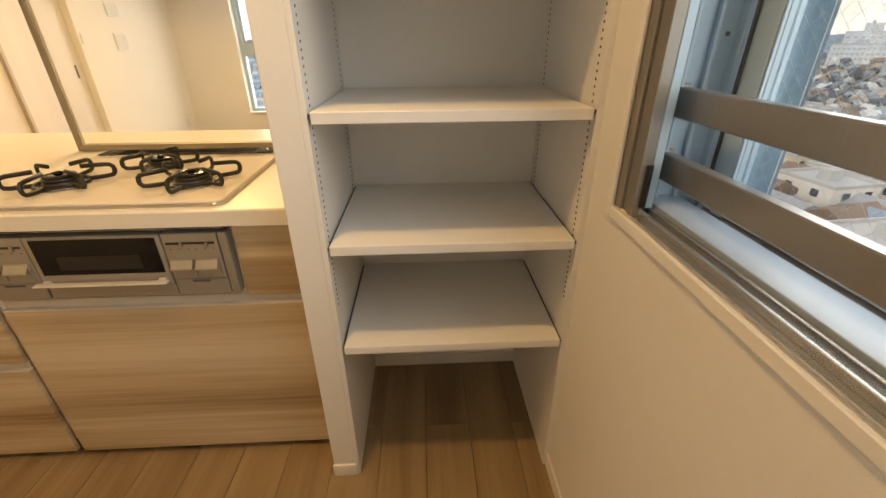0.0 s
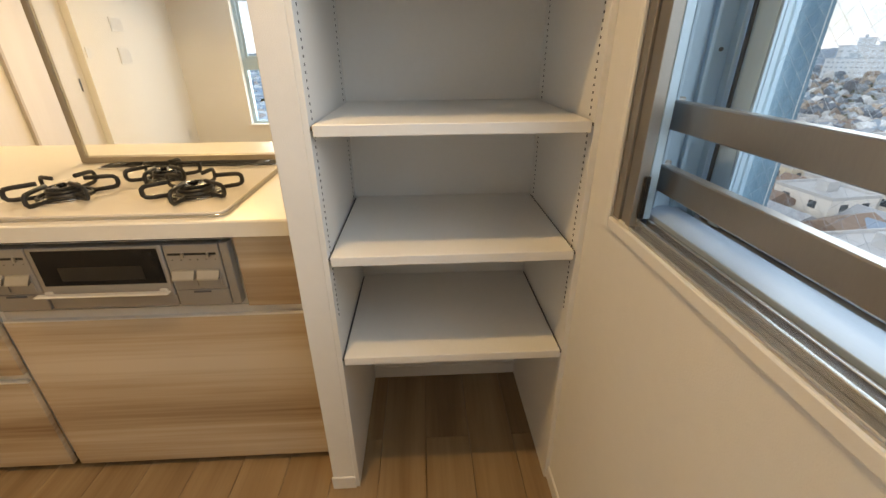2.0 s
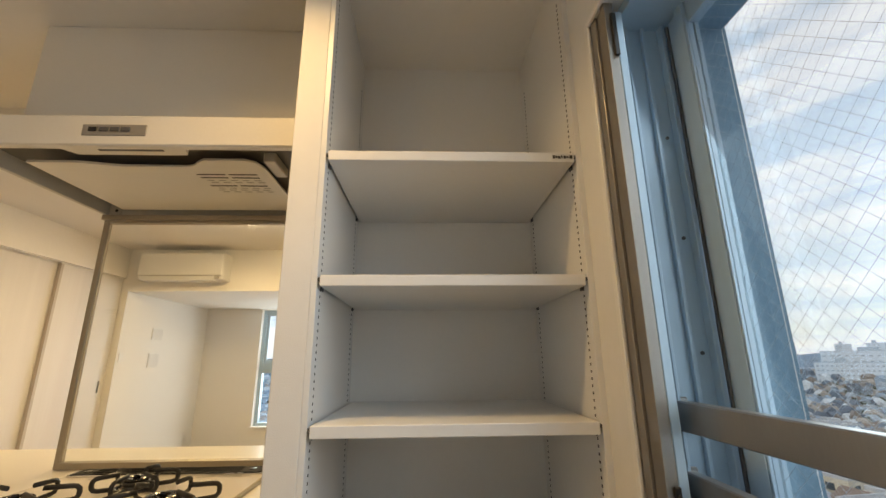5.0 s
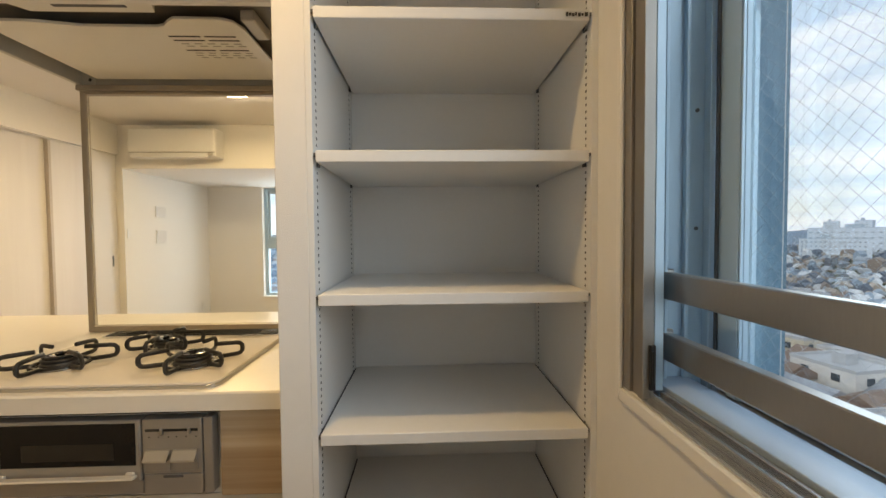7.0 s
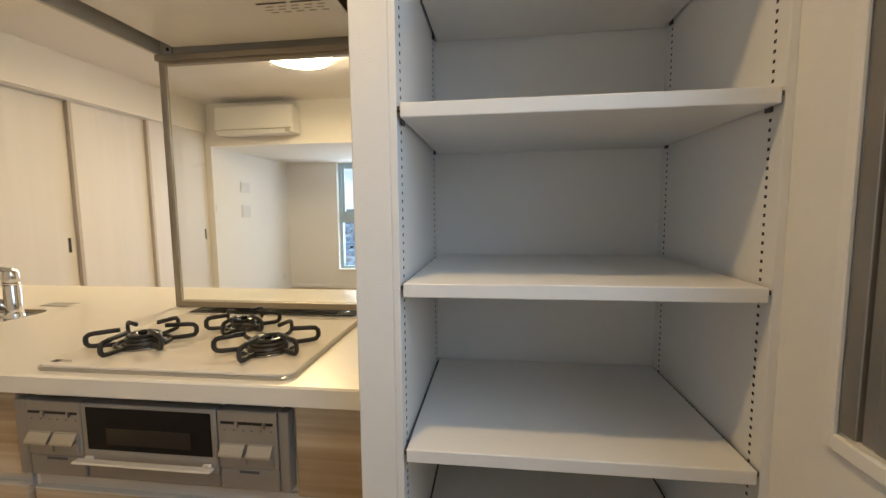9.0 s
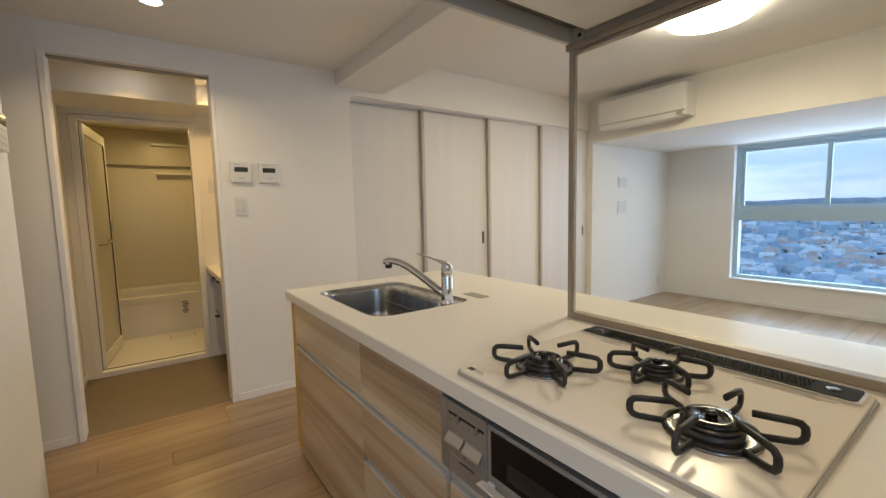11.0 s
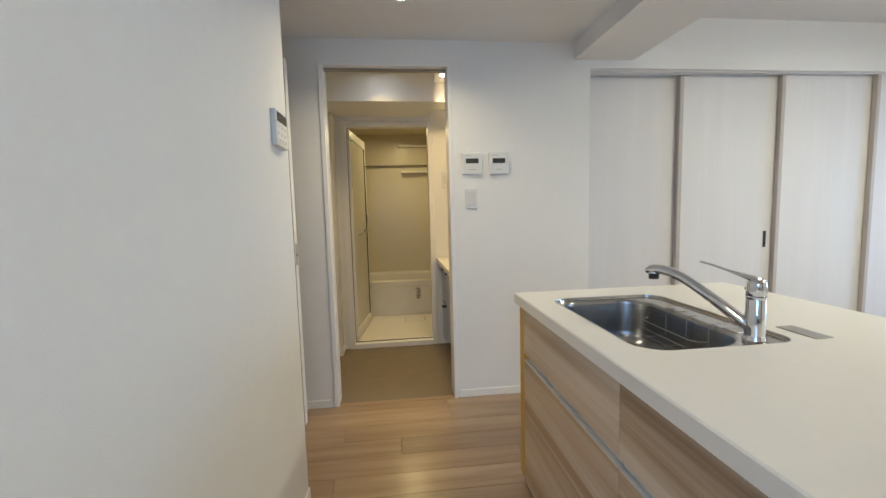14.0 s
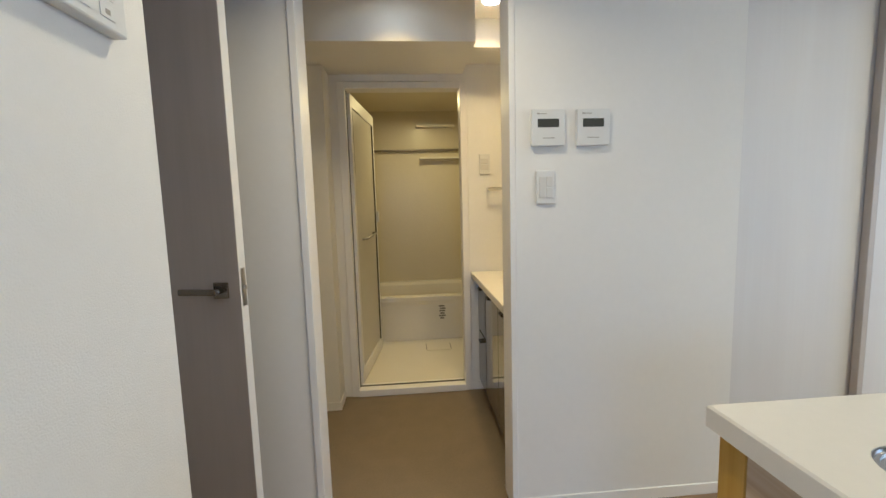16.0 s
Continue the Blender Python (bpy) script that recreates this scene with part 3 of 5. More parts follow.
def living_window():
    x0, x1, z0, z1 = -2.25, -0.59, 0.30, 1.94
    w = thing("window_2", ((x0 + x1) / 2, 5.6, z0), "tall aluminium window with two sliding panes over a fixed pane", "window", kind="structure")
    part("window_sill", boxes((x0 - 0.02, x1 + 0.02, 5.46, 5.60, z0 - 0.02, z0 + 0.004), bevel=0.003), M_TRIM, w, "white window board")
    part("window_frame", boxes((x0, x0 + 0.05, 5.58, 5.66, z0 + 0.004, z1), (x1 - 0.05, x1, 5.58, 5.66, z0 + 0.004, z1), (x0 + 0.05, x1 - 0.05, 5.58, 5.66, z1 - 0.05, z1),
                               (x0 + 0.05, x1 - 0.05, 5.58, 5.66, z0 + 0.004, z0 + 0.04), bevel=0.002), M_FRAME, w)
    part("transom", boxes((x0 + 0.05, x1 - 0.05, 5.565, 5.66, 1.02, 1.17), bevel=0.003), M_FRAME, w, "broad aluminium transom")
    xm = (x0 + x1) / 2 + 0.03
    for a, b, y in ((x0 + 0.05, xm + 0.025, 5.60), (xm - 0.025, x1 - 0.05, 5.625)):
        s = part("sash", boxes((a, a + 0.04, y, y + 0.022, 1.17, z1 - 0.05), (b - 0.04, b, y, y + 0.022, 1.17, z1 - 0.05), (a + 0.04, b - 0.04, y, y + 0.022, 1.17, 1.205),
                               (a + 0.04, b - 0.04, y, y + 0.022, z1 - 0.085, z1 - 0.05), bevel=0.001), M_FRAME, w)
        g = part("pane", boxes((a + 0.04, b - 0.04, y + 0.009, y + 0.014, 1.205, z1 - 0.085)), M_PANE, s)
        g.visible_shadow = False
    part("latch", boxes((xm - 0.012, xm + 0.012, 5.585, 5.60, 1.50, 1.57), bevel=0.003), M_FRAME, w)
    g = part("pane", boxes((x0 + 0.05, x1 - 0.05, 5.615, 5.62, z0 + 0.04, 1.02)), M_PANE, w)
    g.visible_shadow = False


living_window()


# ---- sliding panels ----
rail = thing("panel_rail", (DW - 0.08, 2.3, 2.094), "dark four-line ceiling rail of the sliding panels", "rail", kind="structure")
for x in (0.148, 0.113, 0.078, 0.043):
    part("channel", boxes((DW - x - 0.005, DW - x + 0.005, 0.842, 3.768, 2.0945, 2.0995)), M_TRACK, rail)
    part("channel_lip", boxes((DW - x + 0.0055, DW - x + 0.0085, 0.842, 3.768, 2.0915, 2.0995)), M_TRIM, rail)


def sliding_panel(y0, y1, depth, stile, handle):
    x1 = DW - depth
    p = thing("sliding_panel", (x1 - 0.015, (y0 + y1) / 2, 0.008), "tall pale sliding panel with a taupe edge stile, closed", "sliding door", "sliding panels of the room divider")
    part("leaf", boxes((x1 - 0.03, x1, y0 + (0.028 if stile else 0), y1, 0.008, 2.089), bevel=0.002), M_PANEL, p)
    if stile:
        part("stile", boxes((x1 - 0.032, x1 + 0.002, y0, y0 + 0.028, 0.008, 2.089), bevel=0.002), M_STILE, p, "narrow taupe stile")
    if handle:
        pull = part("finger_pull", boxes((x1 - 0.012, x1 + 0.0015, y1 - 0.092, y1 - 0.064, 0.90, 1.02), bevel=0.001), M_SATIN, p, "satin rim of the finger pull")
        part("pull_recess", boxes((x1 + 0.0016, x1 + 0.0022, y1 - 0.088, y1 - 0.068, 0.904, 1.016)), M_BLACK, pull)


sliding_panel(0.846, 1.575, 0.133, False, False)
sliding_panel(1.530, 2.29, 0.098, True, True)
sliding_panel(2.262, 3.01, 0.063, True, False)
sliding_panel(2.965, 3.762, 0.028, True, True)


# ---- shelf alcove ----
lining = thing("alcove_lining", (0.289, 0.25, 0), "white melamine lining of the shelf alcove", "lining", kind="structure")
part("side_panel", boxes((-0.012, 0.0, 0.0, 0.494, 0, CK), bevel=0.0008), M_SHELF, lining)
part("side_panel", boxes((0.578, 0.592, 0.0, 0.494, 0, CK), bevel=0.0008), M_SHELF, lining)
part("back_panel", boxes((0.0, 0.578, 0.450, 0.494, 0.484, CK)), M_SHELF, lining)
part("low_back_panel", boxes((0.0, 0.578, 0.484, 0.494, 0.05, 0.484)), M_SHELF, lining)
structure("baseboard", M_TRIM, (0.0, 0.578, 0.478, 0.484, 0, BB), label="thin white baseboard")
bm = bmesh.new()
for x, nx in ((0.0, 1), (0.578, -1)):
    for y in (0.030, 0.412):
        for i in range(105):
            z = 0.62 + 0.0145 * i
            cube(bm, min(x, x + nx * 0.0006), max(x, x + nx * 0.0006), y - 0.0026, y + 0.0026, z - 0.0026, z + 0.0026)
whole("shelf_pin_holes", bm, M_PIN, "rows of small dark shelf pin holes", "shelf holes", kind="stuff")
for z in (0.482, 0.773, 1.067, 1.363, 1.652):
    s = thing("shelf_board", (0.289, 0.23, z), "white melamine adjustable shelf board in the alcove", "shelf", "shelves of the alcove")
    part("board", boxes((0.006, 0.572, -0.004, 0.446, z, z + 0.024), bevel=0.0015), M_SHELF, s)
    for x in (0.0015, 0.5725):
        for y in (0.030, 0.412):
            part("support_clip", boxes((x, x + 0.004, y - 0.008, y + 0.008, z - 0.006, z + 0.012), bevel=0.001), M_RUBBER, s, "small dark shelf clip")
    # dark strips make the gaps at both board ends read black
    part("side_gap_strip", boxes((0.0005, 0.0058, 0.001, 0.442, z + 0.012, z + 0.019)), M_RUBBER, s)
    part("side_gap_strip", boxes((0.5722, 0.5775, 0.001, 0.442, z + 0.012, z + 0.019)), M_RUBBER, s)
lab = thing("load_label", (0.545, -0.0045, 1.6545), "small white label with dark unreadable print on the shelf edge", "label")
part("paper", boxes((0.520, 0.571, -0.0046, -0.0042, 1.6575, 1.6705)), M_PLASTIC, lab)
for i, (a, b) in enumerate(((0.522, 0.527), (0.528, 0.533), (0.534, 0.540), (0.541, 0.545), (0.547, 0.553), (0.554, 0.559), (0.561, 0.568))):
    part("print_bar", boxes((a, b, -0.0050, -0.0047, 1.6598 + 0.0012 * (i % 2), 1.6682 - 0.001 * (i % 3))), M_INK, lab)


# ---- kitchen island ----
IX0, IX1, FY = -2.255, -0.080, 0.11     # ends of the worktop, front plane
CT = 0.858
SINK_HOLE, SINK_RADII = (-2.100, -1.458, 0.190, 0.645), (0.07, 0.09, 0.06, 0.07)


def worktop():
    """Continuous worktop with a cut-out for the sink."""
    x0, x1, y0, y1 = IX0, IX1, 0.088, 1.10
    hole = rounded(*SINK_HOLE, 0.06, 8, radii=SINK_RADII)
    bm = bmesh.new()
    e = 0.004
    def level(z, inset):
        outer = [bm.verts.new(p) for p in ((x0 + inset, y0 + inset, z), (x1 - inset, y0 + inset, z), (x1 - inset, y1 - inset, z), (x0 + inset, y1 - inset, z))]
        inner = [bm.verts.new((x, y, z)) for x, y in hole]
        return outer, inner
    lo, mid, hi = level(CT - 0.042, 0), level(CT - e, 0), level(CT, e)
    n, c = len(hole), len(hole) // 4
    for (o, inn) in (lo, hi):
        for k in range(4):
            ring = inn[k * c:(k + 1) * c]
            bm.faces.new([o[k]] + ring[::-1]) if len(ring) > 1 else None
            a, b = inn[(k + 1) * c - 1], inn[((k + 1) * c) % n]
            bm.faces.new((o[k], o[(k + 1) % 4], b, a))
    for a, b in ((lo, mid), (mid, hi)):
        for k in range(4):
            bm.faces.new((a[0][k], a[0][(k + 1) % 4], b[0][(k + 1) % 4], b[0][k]))
        for k in range(n):
            bm.faces.new((a[1][k], a[1][(k + 1) % n], b[1][(k + 1) % n], b[1][k]))
    whole("worktop", bm, M_COUNTER, "warm white solid worktop with sink cut-out on the island", "worktop")


worktop()


def front(bm, x0, x1, z0, z1):
    return cube(bm, x0, x1, FY, FY + 0.018, z0, z1, bevel=0.0012)


def cabinet(x0, x1, fronts, label, top=0.808):
    """One base unit: carcass, toe kick, drawer fronts with a metal grip rail on top of each."""
    c = thing("base_cabinet", ((x0 + x1) / 2, 0.5, 0), label, "kitchen cabinet", "base units of the island")
    part("body", boxes((x0 + 0.002, x1 - 0.002, FY + 0.020, 0.95, 0.06, top)), M_SHELF, c)
    part("toe_kick", boxes((x0 + 0.002, x1 - 0.002, FY + 0.06, 0.93, 0.0, 0.058)), M_BLACK, c, "dark recessed toe kick")
    for a, b, z0, z1, rail in fronts:
        d = part("drawer_front", front(bmesh.new(), a + 0.0015, b - 0.0015, z0, z1), M_FRONT, c, "pale streaked wood-grain front")
        if rail:
            part("grip_rail", boxes((a + 0.0015, b - 0.0015, FY - 0.001, FY + 0.016, z1, z1 + 0.004), (a + 0.0015, b - 0.0015, FY + 0.013, FY + 0.018, z1 + 0.004, z1 + 0.028), bevel=0.0006), M_GRIP, d, "slim pale aluminium grip rail")
    return c


cabinet(-2.185, -1.425, [(-2.185, -1.425, 0.606, 0.808, False), (-2.185, -1.425, 0.025, 0.576, True)], "sink base cabinet with pale wood-grain drawer fronts, closed", 0.60)
cabinet(-1.425, -0.930, [(-1.425, -0.930, 0.606, 0.808, False), (-1.425, -0.930, 0.396, 0.576, True), (-1.425, -0.930, 0.025, 0.366, True)], "three-drawer base cabinet with pale wood-grain fronts, closed")
cabinet(-0.930, -0.085, [(-0.910, -0.085, 0.025, 0.574, True), (-0.258, -0.085, 0.604, 0.808, False)], "hob base cabinet with a broad pale wood-grain front, closed")
pan = thing("end_panel", (-2.22, 0.52, 0), "honey-coloured wooden end panel of the island", "panel")
part("board", boxes((-2.250, -2.188, FY + 0.002, 0.95, 0.03, 0.806), bevel=0.002), M_GOLD, pan)
part("foot", boxes((-2.245, -2.195, FY + 0.01, FY + 0.05, 0.0, 0.03), bevel=0.003), M_PLASTIC, pan, "white plastic foot")
whole("island_back_panel", boxes((-2.245, -0.08, 0.952, 0.972, 0.0, 0.806), bevel=0.002), M_SHELF, "white back panel of the island", "panel")


# ---- sink ----
def sink():
    s = thing("sink", (-1.78, 0.42, 0.66), "stainless steel sink with stepped rim and tap ledge", "sink")
    hx0, hx1, hy0, hy1 = SINK_HOLE
    def rim(e, z):
        return [(x, y, CT + z) for x, y in rounded(hx0 + e, hx1 - e, hy0 + e, hy1 - e, 0.05, 8, radii=[q - e for q in SINK_RADII])]
    def bowl(e, z):
        return [(x, y, CT + z) for x, y in rounded(-2.074 + e, -1.484 - e, 0.214 + e, 0.560 - e, 0.06, 8, radii=[q - e for q in (0.085, 0.075, 0.150, 0.110)])]
    def skin(rows, cap, smooth):
        bm = bmesh.new()
        rings = [[bm.verts.new(p) for p in row] for row in rows]
        n = len(rings[0])
        for p, q in zip(rings, rings[1:]):
            for i in range(n):
                bm.faces.new((p[i], p[(i + 1) % n], q[(i + 1) % n], q[i])).smooth = smooth
        if cap:
            bm.faces.new(rings[-1])
        return bm
    part("rim", skin([rim(0.001, -0.040), rim(0.001, -0.001), rim(0.0035, -0.0015), rim(0.0045, -0.0055), rim(0.0095, -0.006), rim(0.0105, -0.0095), rim(0.0150, -0.010)], False, False), M_RIM, s, "bright stepped steel rim")
    part("bowl", skin([bowl(-0.001, -0.0105), bowl(0.003, -0.0115), bowl(0.006, -0.016), bowl(0.008, -0.026), bowl(0.012, -0.130), bowl(0.017, -0.152), bowl(0.028, -0.170), bowl(0.045, -0.181), bowl(0.062, -0.184)], True, True), M_SINK, s)
    part("tap_ledge", skin([rim(0.0150, -0.010), bowl(-0.001, -0.0105)], False, False), M_RIM, s, "flat steel ledge behind the bowl")
    d = bmesh.new()
    lathe(d, [(0.060, -0.1838), (0.060, -0.1815), (0.050, -0.1800), (0.046, -0.1825), (0.02, -0.1815), (0.004, -0.1812)], (-1.78, 0.40, CT), 32)
    part("drain", d, M_BLACK, s, "dark round drain basket")
    for x in (-1.905, -1.640):
        part("rack_tab", boxes((x, x + 0.060, 0.563, 0.600, CT - 0.0100, CT - 0.0075), bevel=0.0008), M_STEEL, s, "flat steel hook of the rack")
    rk = thing("sink_rack", (-1.76, 0.50, CT - 0.126), "bent chrome wire rack hanging in the sink", "rack")
    for z, e in ((-0.046, 0.0), (-0.074, 0.0), (-0.102, 0.010)):
        bm = bmesh.new()
        tube(bm, [(-1.905 + e, 0.535, CT + z), (-1.915 + e, 0.490, CT + z), (-1.898 + e, 0.468, CT + z), (-1.870, 0.460 + e, CT + z), (-1.660, 0.460 + e, CT + z),
                  (-1.632 - e, 0.468, CT + z), (-1.618 - e, 0.490, CT + z), (-1.630 - e, 0.528, CT + z)], 0.0017, 8)
        part("wire", bm, M_WIRERACK, rk)
    for x in (-1.870, -1.765, -1.665):
        bm = bmesh.new()
        tube(bm, [(x, 0.575, CT - 0.0055), (x, 0.552, CT - 0.0055), (x, 0.541, CT - 0.018), (x, 0.541, CT - 0.098), (x, 0.528, CT - 0.104), (x, 0.464, CT - 0.104)], 0.0013, 8)
        part("wire", bm, M_WIRERACK, rk)


sink()


def tap():
    bx, by = -1.508, 0.548
    t = thing("kitchen_tap", (bx, by, CT - 0.010), "chrome single-lever mixer tap with a long sloping spout", "tap")
    bm = bmesh.new()
    lathe(bm, [(0.029, -0.010), (0.029, -0.002), (0.0265, 0.002), (0.0255, 0.010), (0.0245, 0.020), (0.0240, 0.106), (0.0232, 0.108), (0.0232, 0.111), (0.0250, 0.113), (0.0250, 0.118)], (bx, by, CT), 32)
    part("body", bm, M_CHROME, t)
    bm = bmesh.new()
    lathe(bm, [(0.0240, 0.1185), (0.0245, 0.120), (0.0242, 0.150), (0.0225, 0.158), (0.0180, 0.163), (0.004, 0.165)], (bx, by, CT), 32)
    cap = part("cartridge_cap", bm, M_CHROME, t)
    d = Vector((-0.239, -0.163, 0))
    pts = [Vector((bx, by, CT)) + d * k + Vector((0, 0, h)) for k, h in ((0.03, 0.030), (0.12, 0.046), (0.28, 0.080), (0.46, 0.116), (0.62, 0.145), (0.74, 0.160), (0.84, 0.1665), (0.93, 0.1670), (0.985, 0.1635), (1.005, 0.156))]
    bm = bmesh.new()
    tube(bm, pts, [0.0200, 0.0195, 0.0182, 0.0172, 0.0166, 0.0166, 0.0172, 0.0176, 0.0165, 0.0110], 18, flat=0.86)
    sp = part("spout", bm, M_CHROME, t)
    e = pts[7] + Vector((0, 0, -0.010))
    bm = bmesh.new()
    lathe(bm, [(0.0165, 0.004), (0.0165, -0.004), (0.0158, -0.005)], e, 20)
    part("spout_collar", bm, M_CHROME, sp)
    bm = bmesh.new()
    lathe(bm, [(0.0156, -0.0048), (0.0156, -0.020), (0.0140, -0.022), (0.008, -0.021)], e, 20)
    part("aerator", bm, M_BLACK, sp, "black aerator")
    bm = bmesh.new()
    tube(bm, [(bx + 0.014, by + 0.008, CT + 0.156), (bx - 0.014, by - 0.006, CT + 0.166), (bx - 0.060, by - 0.025, CT + 0.177), (bx - 0.105, by - 0.043, CT + 0.190), (bx - 0.136, by - 0.056, CT + 0.197), (bx - 0.142, by - 0.058, CT + 0.197)],
         [0.020, 0.0185, 0.0085, 0.0068, 0.0072, 0.004], 14, flat=0.42)
    part("lever", bm, M_CHROME, cap)
    bm = bmesh.new()
    tube(bm, [(bx - 0.0225, by - 0.010, CT + 0.134), (bx - 0.0255, by - 0.011, CT + 0.134)], 0.0035, 12)
    part("hot_cold_mark", bm, M_RUBBER, cap)


tap()
pk = thing("worktop_inlay", (-1.525, 0.717, CT), "flat grey lid of a flush worktop outlet", "outlet")
part("lid", boxes((-1.585, -1.465, 0.690, 0.745, CT + 0.0005, CT + 0.0025), bevel=0.001), M_SATIN, pk)


# ---- gas hob ----
HX0, HX1, HY0, HY1 = -0.889, -0.268, 0.118, 0.665
HZ = CT + 0.013


def gas_hob():
    h = thing("gas_hob", ((HX0 + HX1) / 2, 0.39, CT), "cream glass-topped gas hob with three burners and rear vent", "gas hob")
    part("trim_frame", slab(bmesh.new(), rounded(HX0 - 0.004, HX1 + 0.004, HY0 - 0.004, HY1 + 0.004, 0.03, 6), CT, CT + 0.008, 0.002), M_STEEL, h, "thin steel edge trim")
    part("top_plate", slab(bmesh.new(), rounded(HX0, HX1, HY0, HY1, 0.028, 6), CT + 0.008, HZ, 0.0025), M_HOB, h)
    v = part("vent_frame", slab(bmesh.new(), rounded(HX0 + 0.012, HX1 - 0.008, 0.572, 0.652, 0.012, 5), HZ, HZ + 0.006, 0.002), M_CHROME, h, "bright steel vent surround")
    part("vent_bed", slab(bmesh.new(), rounded(HX0 + 0.020, HX1 - 0.016, 0.578, 0.647, 0.010, 5), HZ + 0.006, HZ + 0.0072), M_MATTE, v)
    bm = bmesh.new()
    for i in range(60):
        for j in range(4):
            x = HX0 + 0.085 + i * 0.0075
            y = 0.589 + j * 0.0125
            cube(bm, x + (j % 2) * 0.0036, x + 0.0022 + (j % 2) * 0.0036, y, y + 0.010, HZ + 0.0072, HZ + 0.0105)
    part("vent_grille", bm, M_MATTE, v, "dark perforated vent grille")["kind"] = "stuff"
    for x in (HX0 + 0.055, HX1 - 0.055):
        bm = bmesh.new()
        lathe(bm, [(0.012, 0.0072), (0.011, 0.0085), (0.006, 0.0085)], (x, 0.612, HZ), 16)
        part("finger_hole", bm, M_CAP, v)
    part("marking", boxes((HX0 + 0.022, HX0 + 0.042, HY0 + 0.018, HY0 + 0.032, HZ + 0.0002, HZ + 0.0006)), M_INK, h, "small dark printed mark")
    for a, b, y in ((0.046, 0.075, 0.02), (0.046, 0.068, 0.027), (0.10, 0.16, 0.43), (0.10, 0.15, 0.436), (0.42, 0.56, 0.43), (0.43, 0.58, 0.437), (0.45, 0.55, 0.444)):
        part("print_bar", boxes((HX0 + a, HX0 + b, HY0 + y, HY0 + y + 0.0035, HZ + 0.0002, HZ + 0.0005)), M_INKGREY, h)


gas_hob()


def burner(x, y, r, k, label, reach=0.121):
    """Burner with cap and trivet: six hairpin arms on a ring."""
    b = thing("burner", (x, y, HZ), label, "burner", "burners on the hob")
    bm = bmesh.new()
    lathe(bm, [(r * 1.5, 0.0), (r * 1.52, 0.004), (r * 1.40, 0.0065), (r * 1.05, 0.004), (r * 1.0, 0.003)], (x, y, HZ), 36)
    part("drip_ring", bm, M_DISH, b, "smoky polished drip ring")
    bm = bmesh.new()
    lathe(bm, [(r * 0.98, 0.003), (r * 1.0, 0.010), (r * 0.92, 0.012), (r * 0.92, 0.017), (r * 0.97, 0.018), (r * 0.97, 0.022), (r * 0.85, 0.024), (r * 0.5, 0.024)], (x, y, HZ), 32)
    part("burner_head", bm, M_BURNER, b)
    bm = bmesh.new()
    lathe(bm, [(r * 0.88, 0.0243), (r * 0.9, 0.028), (r * 0.8, 0.031), (r * 0.35, 0.032), (r * 0.33, 0.029)], (x, y, HZ), 32)
    part("burner_cap", bm, M_CAP, b, "glossy black enamel burner cap")
    bm = bmesh.new()
    lathe(bm, [(0.0085, 0.029), (0.0085, 0.036), (0.007, 0.038), (0.002, 0.0385)], (x, y, HZ), 16)
    part("sensor", bm, M_CAP, b, "black temperature sensor")
    t = part("trivet_ring", tube_ring(x, y, HZ + 0.007, r * 1.42, 0.0045), M_IRON, b, "black cast iron trivet")
    for i in range(6):
        a = radians(k + 60 * i)
        c, s = math.cos(a), math.sin(a)
        bm = bmesh.new()
        pts = [(r * 1.40, 0.008), (reach - 0.016, 0.009), (reach - 0.006, 0.011), (reach - 0.001, 0.017), (reach, 0.024), (reach - 0.001, 0.033), (reach - 0.007, 0.039), (reach - 0.018, 0.041), (r * 1.15, 0.044)]
        tube(bm, [(x + q * c, y + q * s, HZ + z) for q, z in pts], 0.0049, 8, flat=1.25, across=(-s, c, 0))
        part("trivet_arm", bm, M_IRON, t)


def tube_ring(x, y, z, r, w):
    bm = bmesh.new()
    n = 40
    rings = []
    for i in range(n):
        a = 2 * math.pi * i / n
        rings.append([bm.verts.new((x + (r + w * math.cos(q)) * math.cos(a), y + (r + w * math.cos(q)) * math.sin(a), z + w * math.sin(q))) for q in (0.8, 2.4, 3.9, 5.5)])
    for i in range(n):
        p, q = rings[i], rings[(i + 1) % n]
        for j in range(4):
            bm.faces.new((p[j], q[j], q[(j + 1) % 4], p[(j + 1) % 4])).smooth = True
    return bm


burner(-0.753, 0.275, 0.043, 30, "black gas burner with iron trivet")
burner(-0.404, 0.273, 0.047, 30, "large black gas burner with iron trivet")
burner(-0.574, 0.436, 0.034, 30, "small rear gas burner with iron trivet", 0.098)


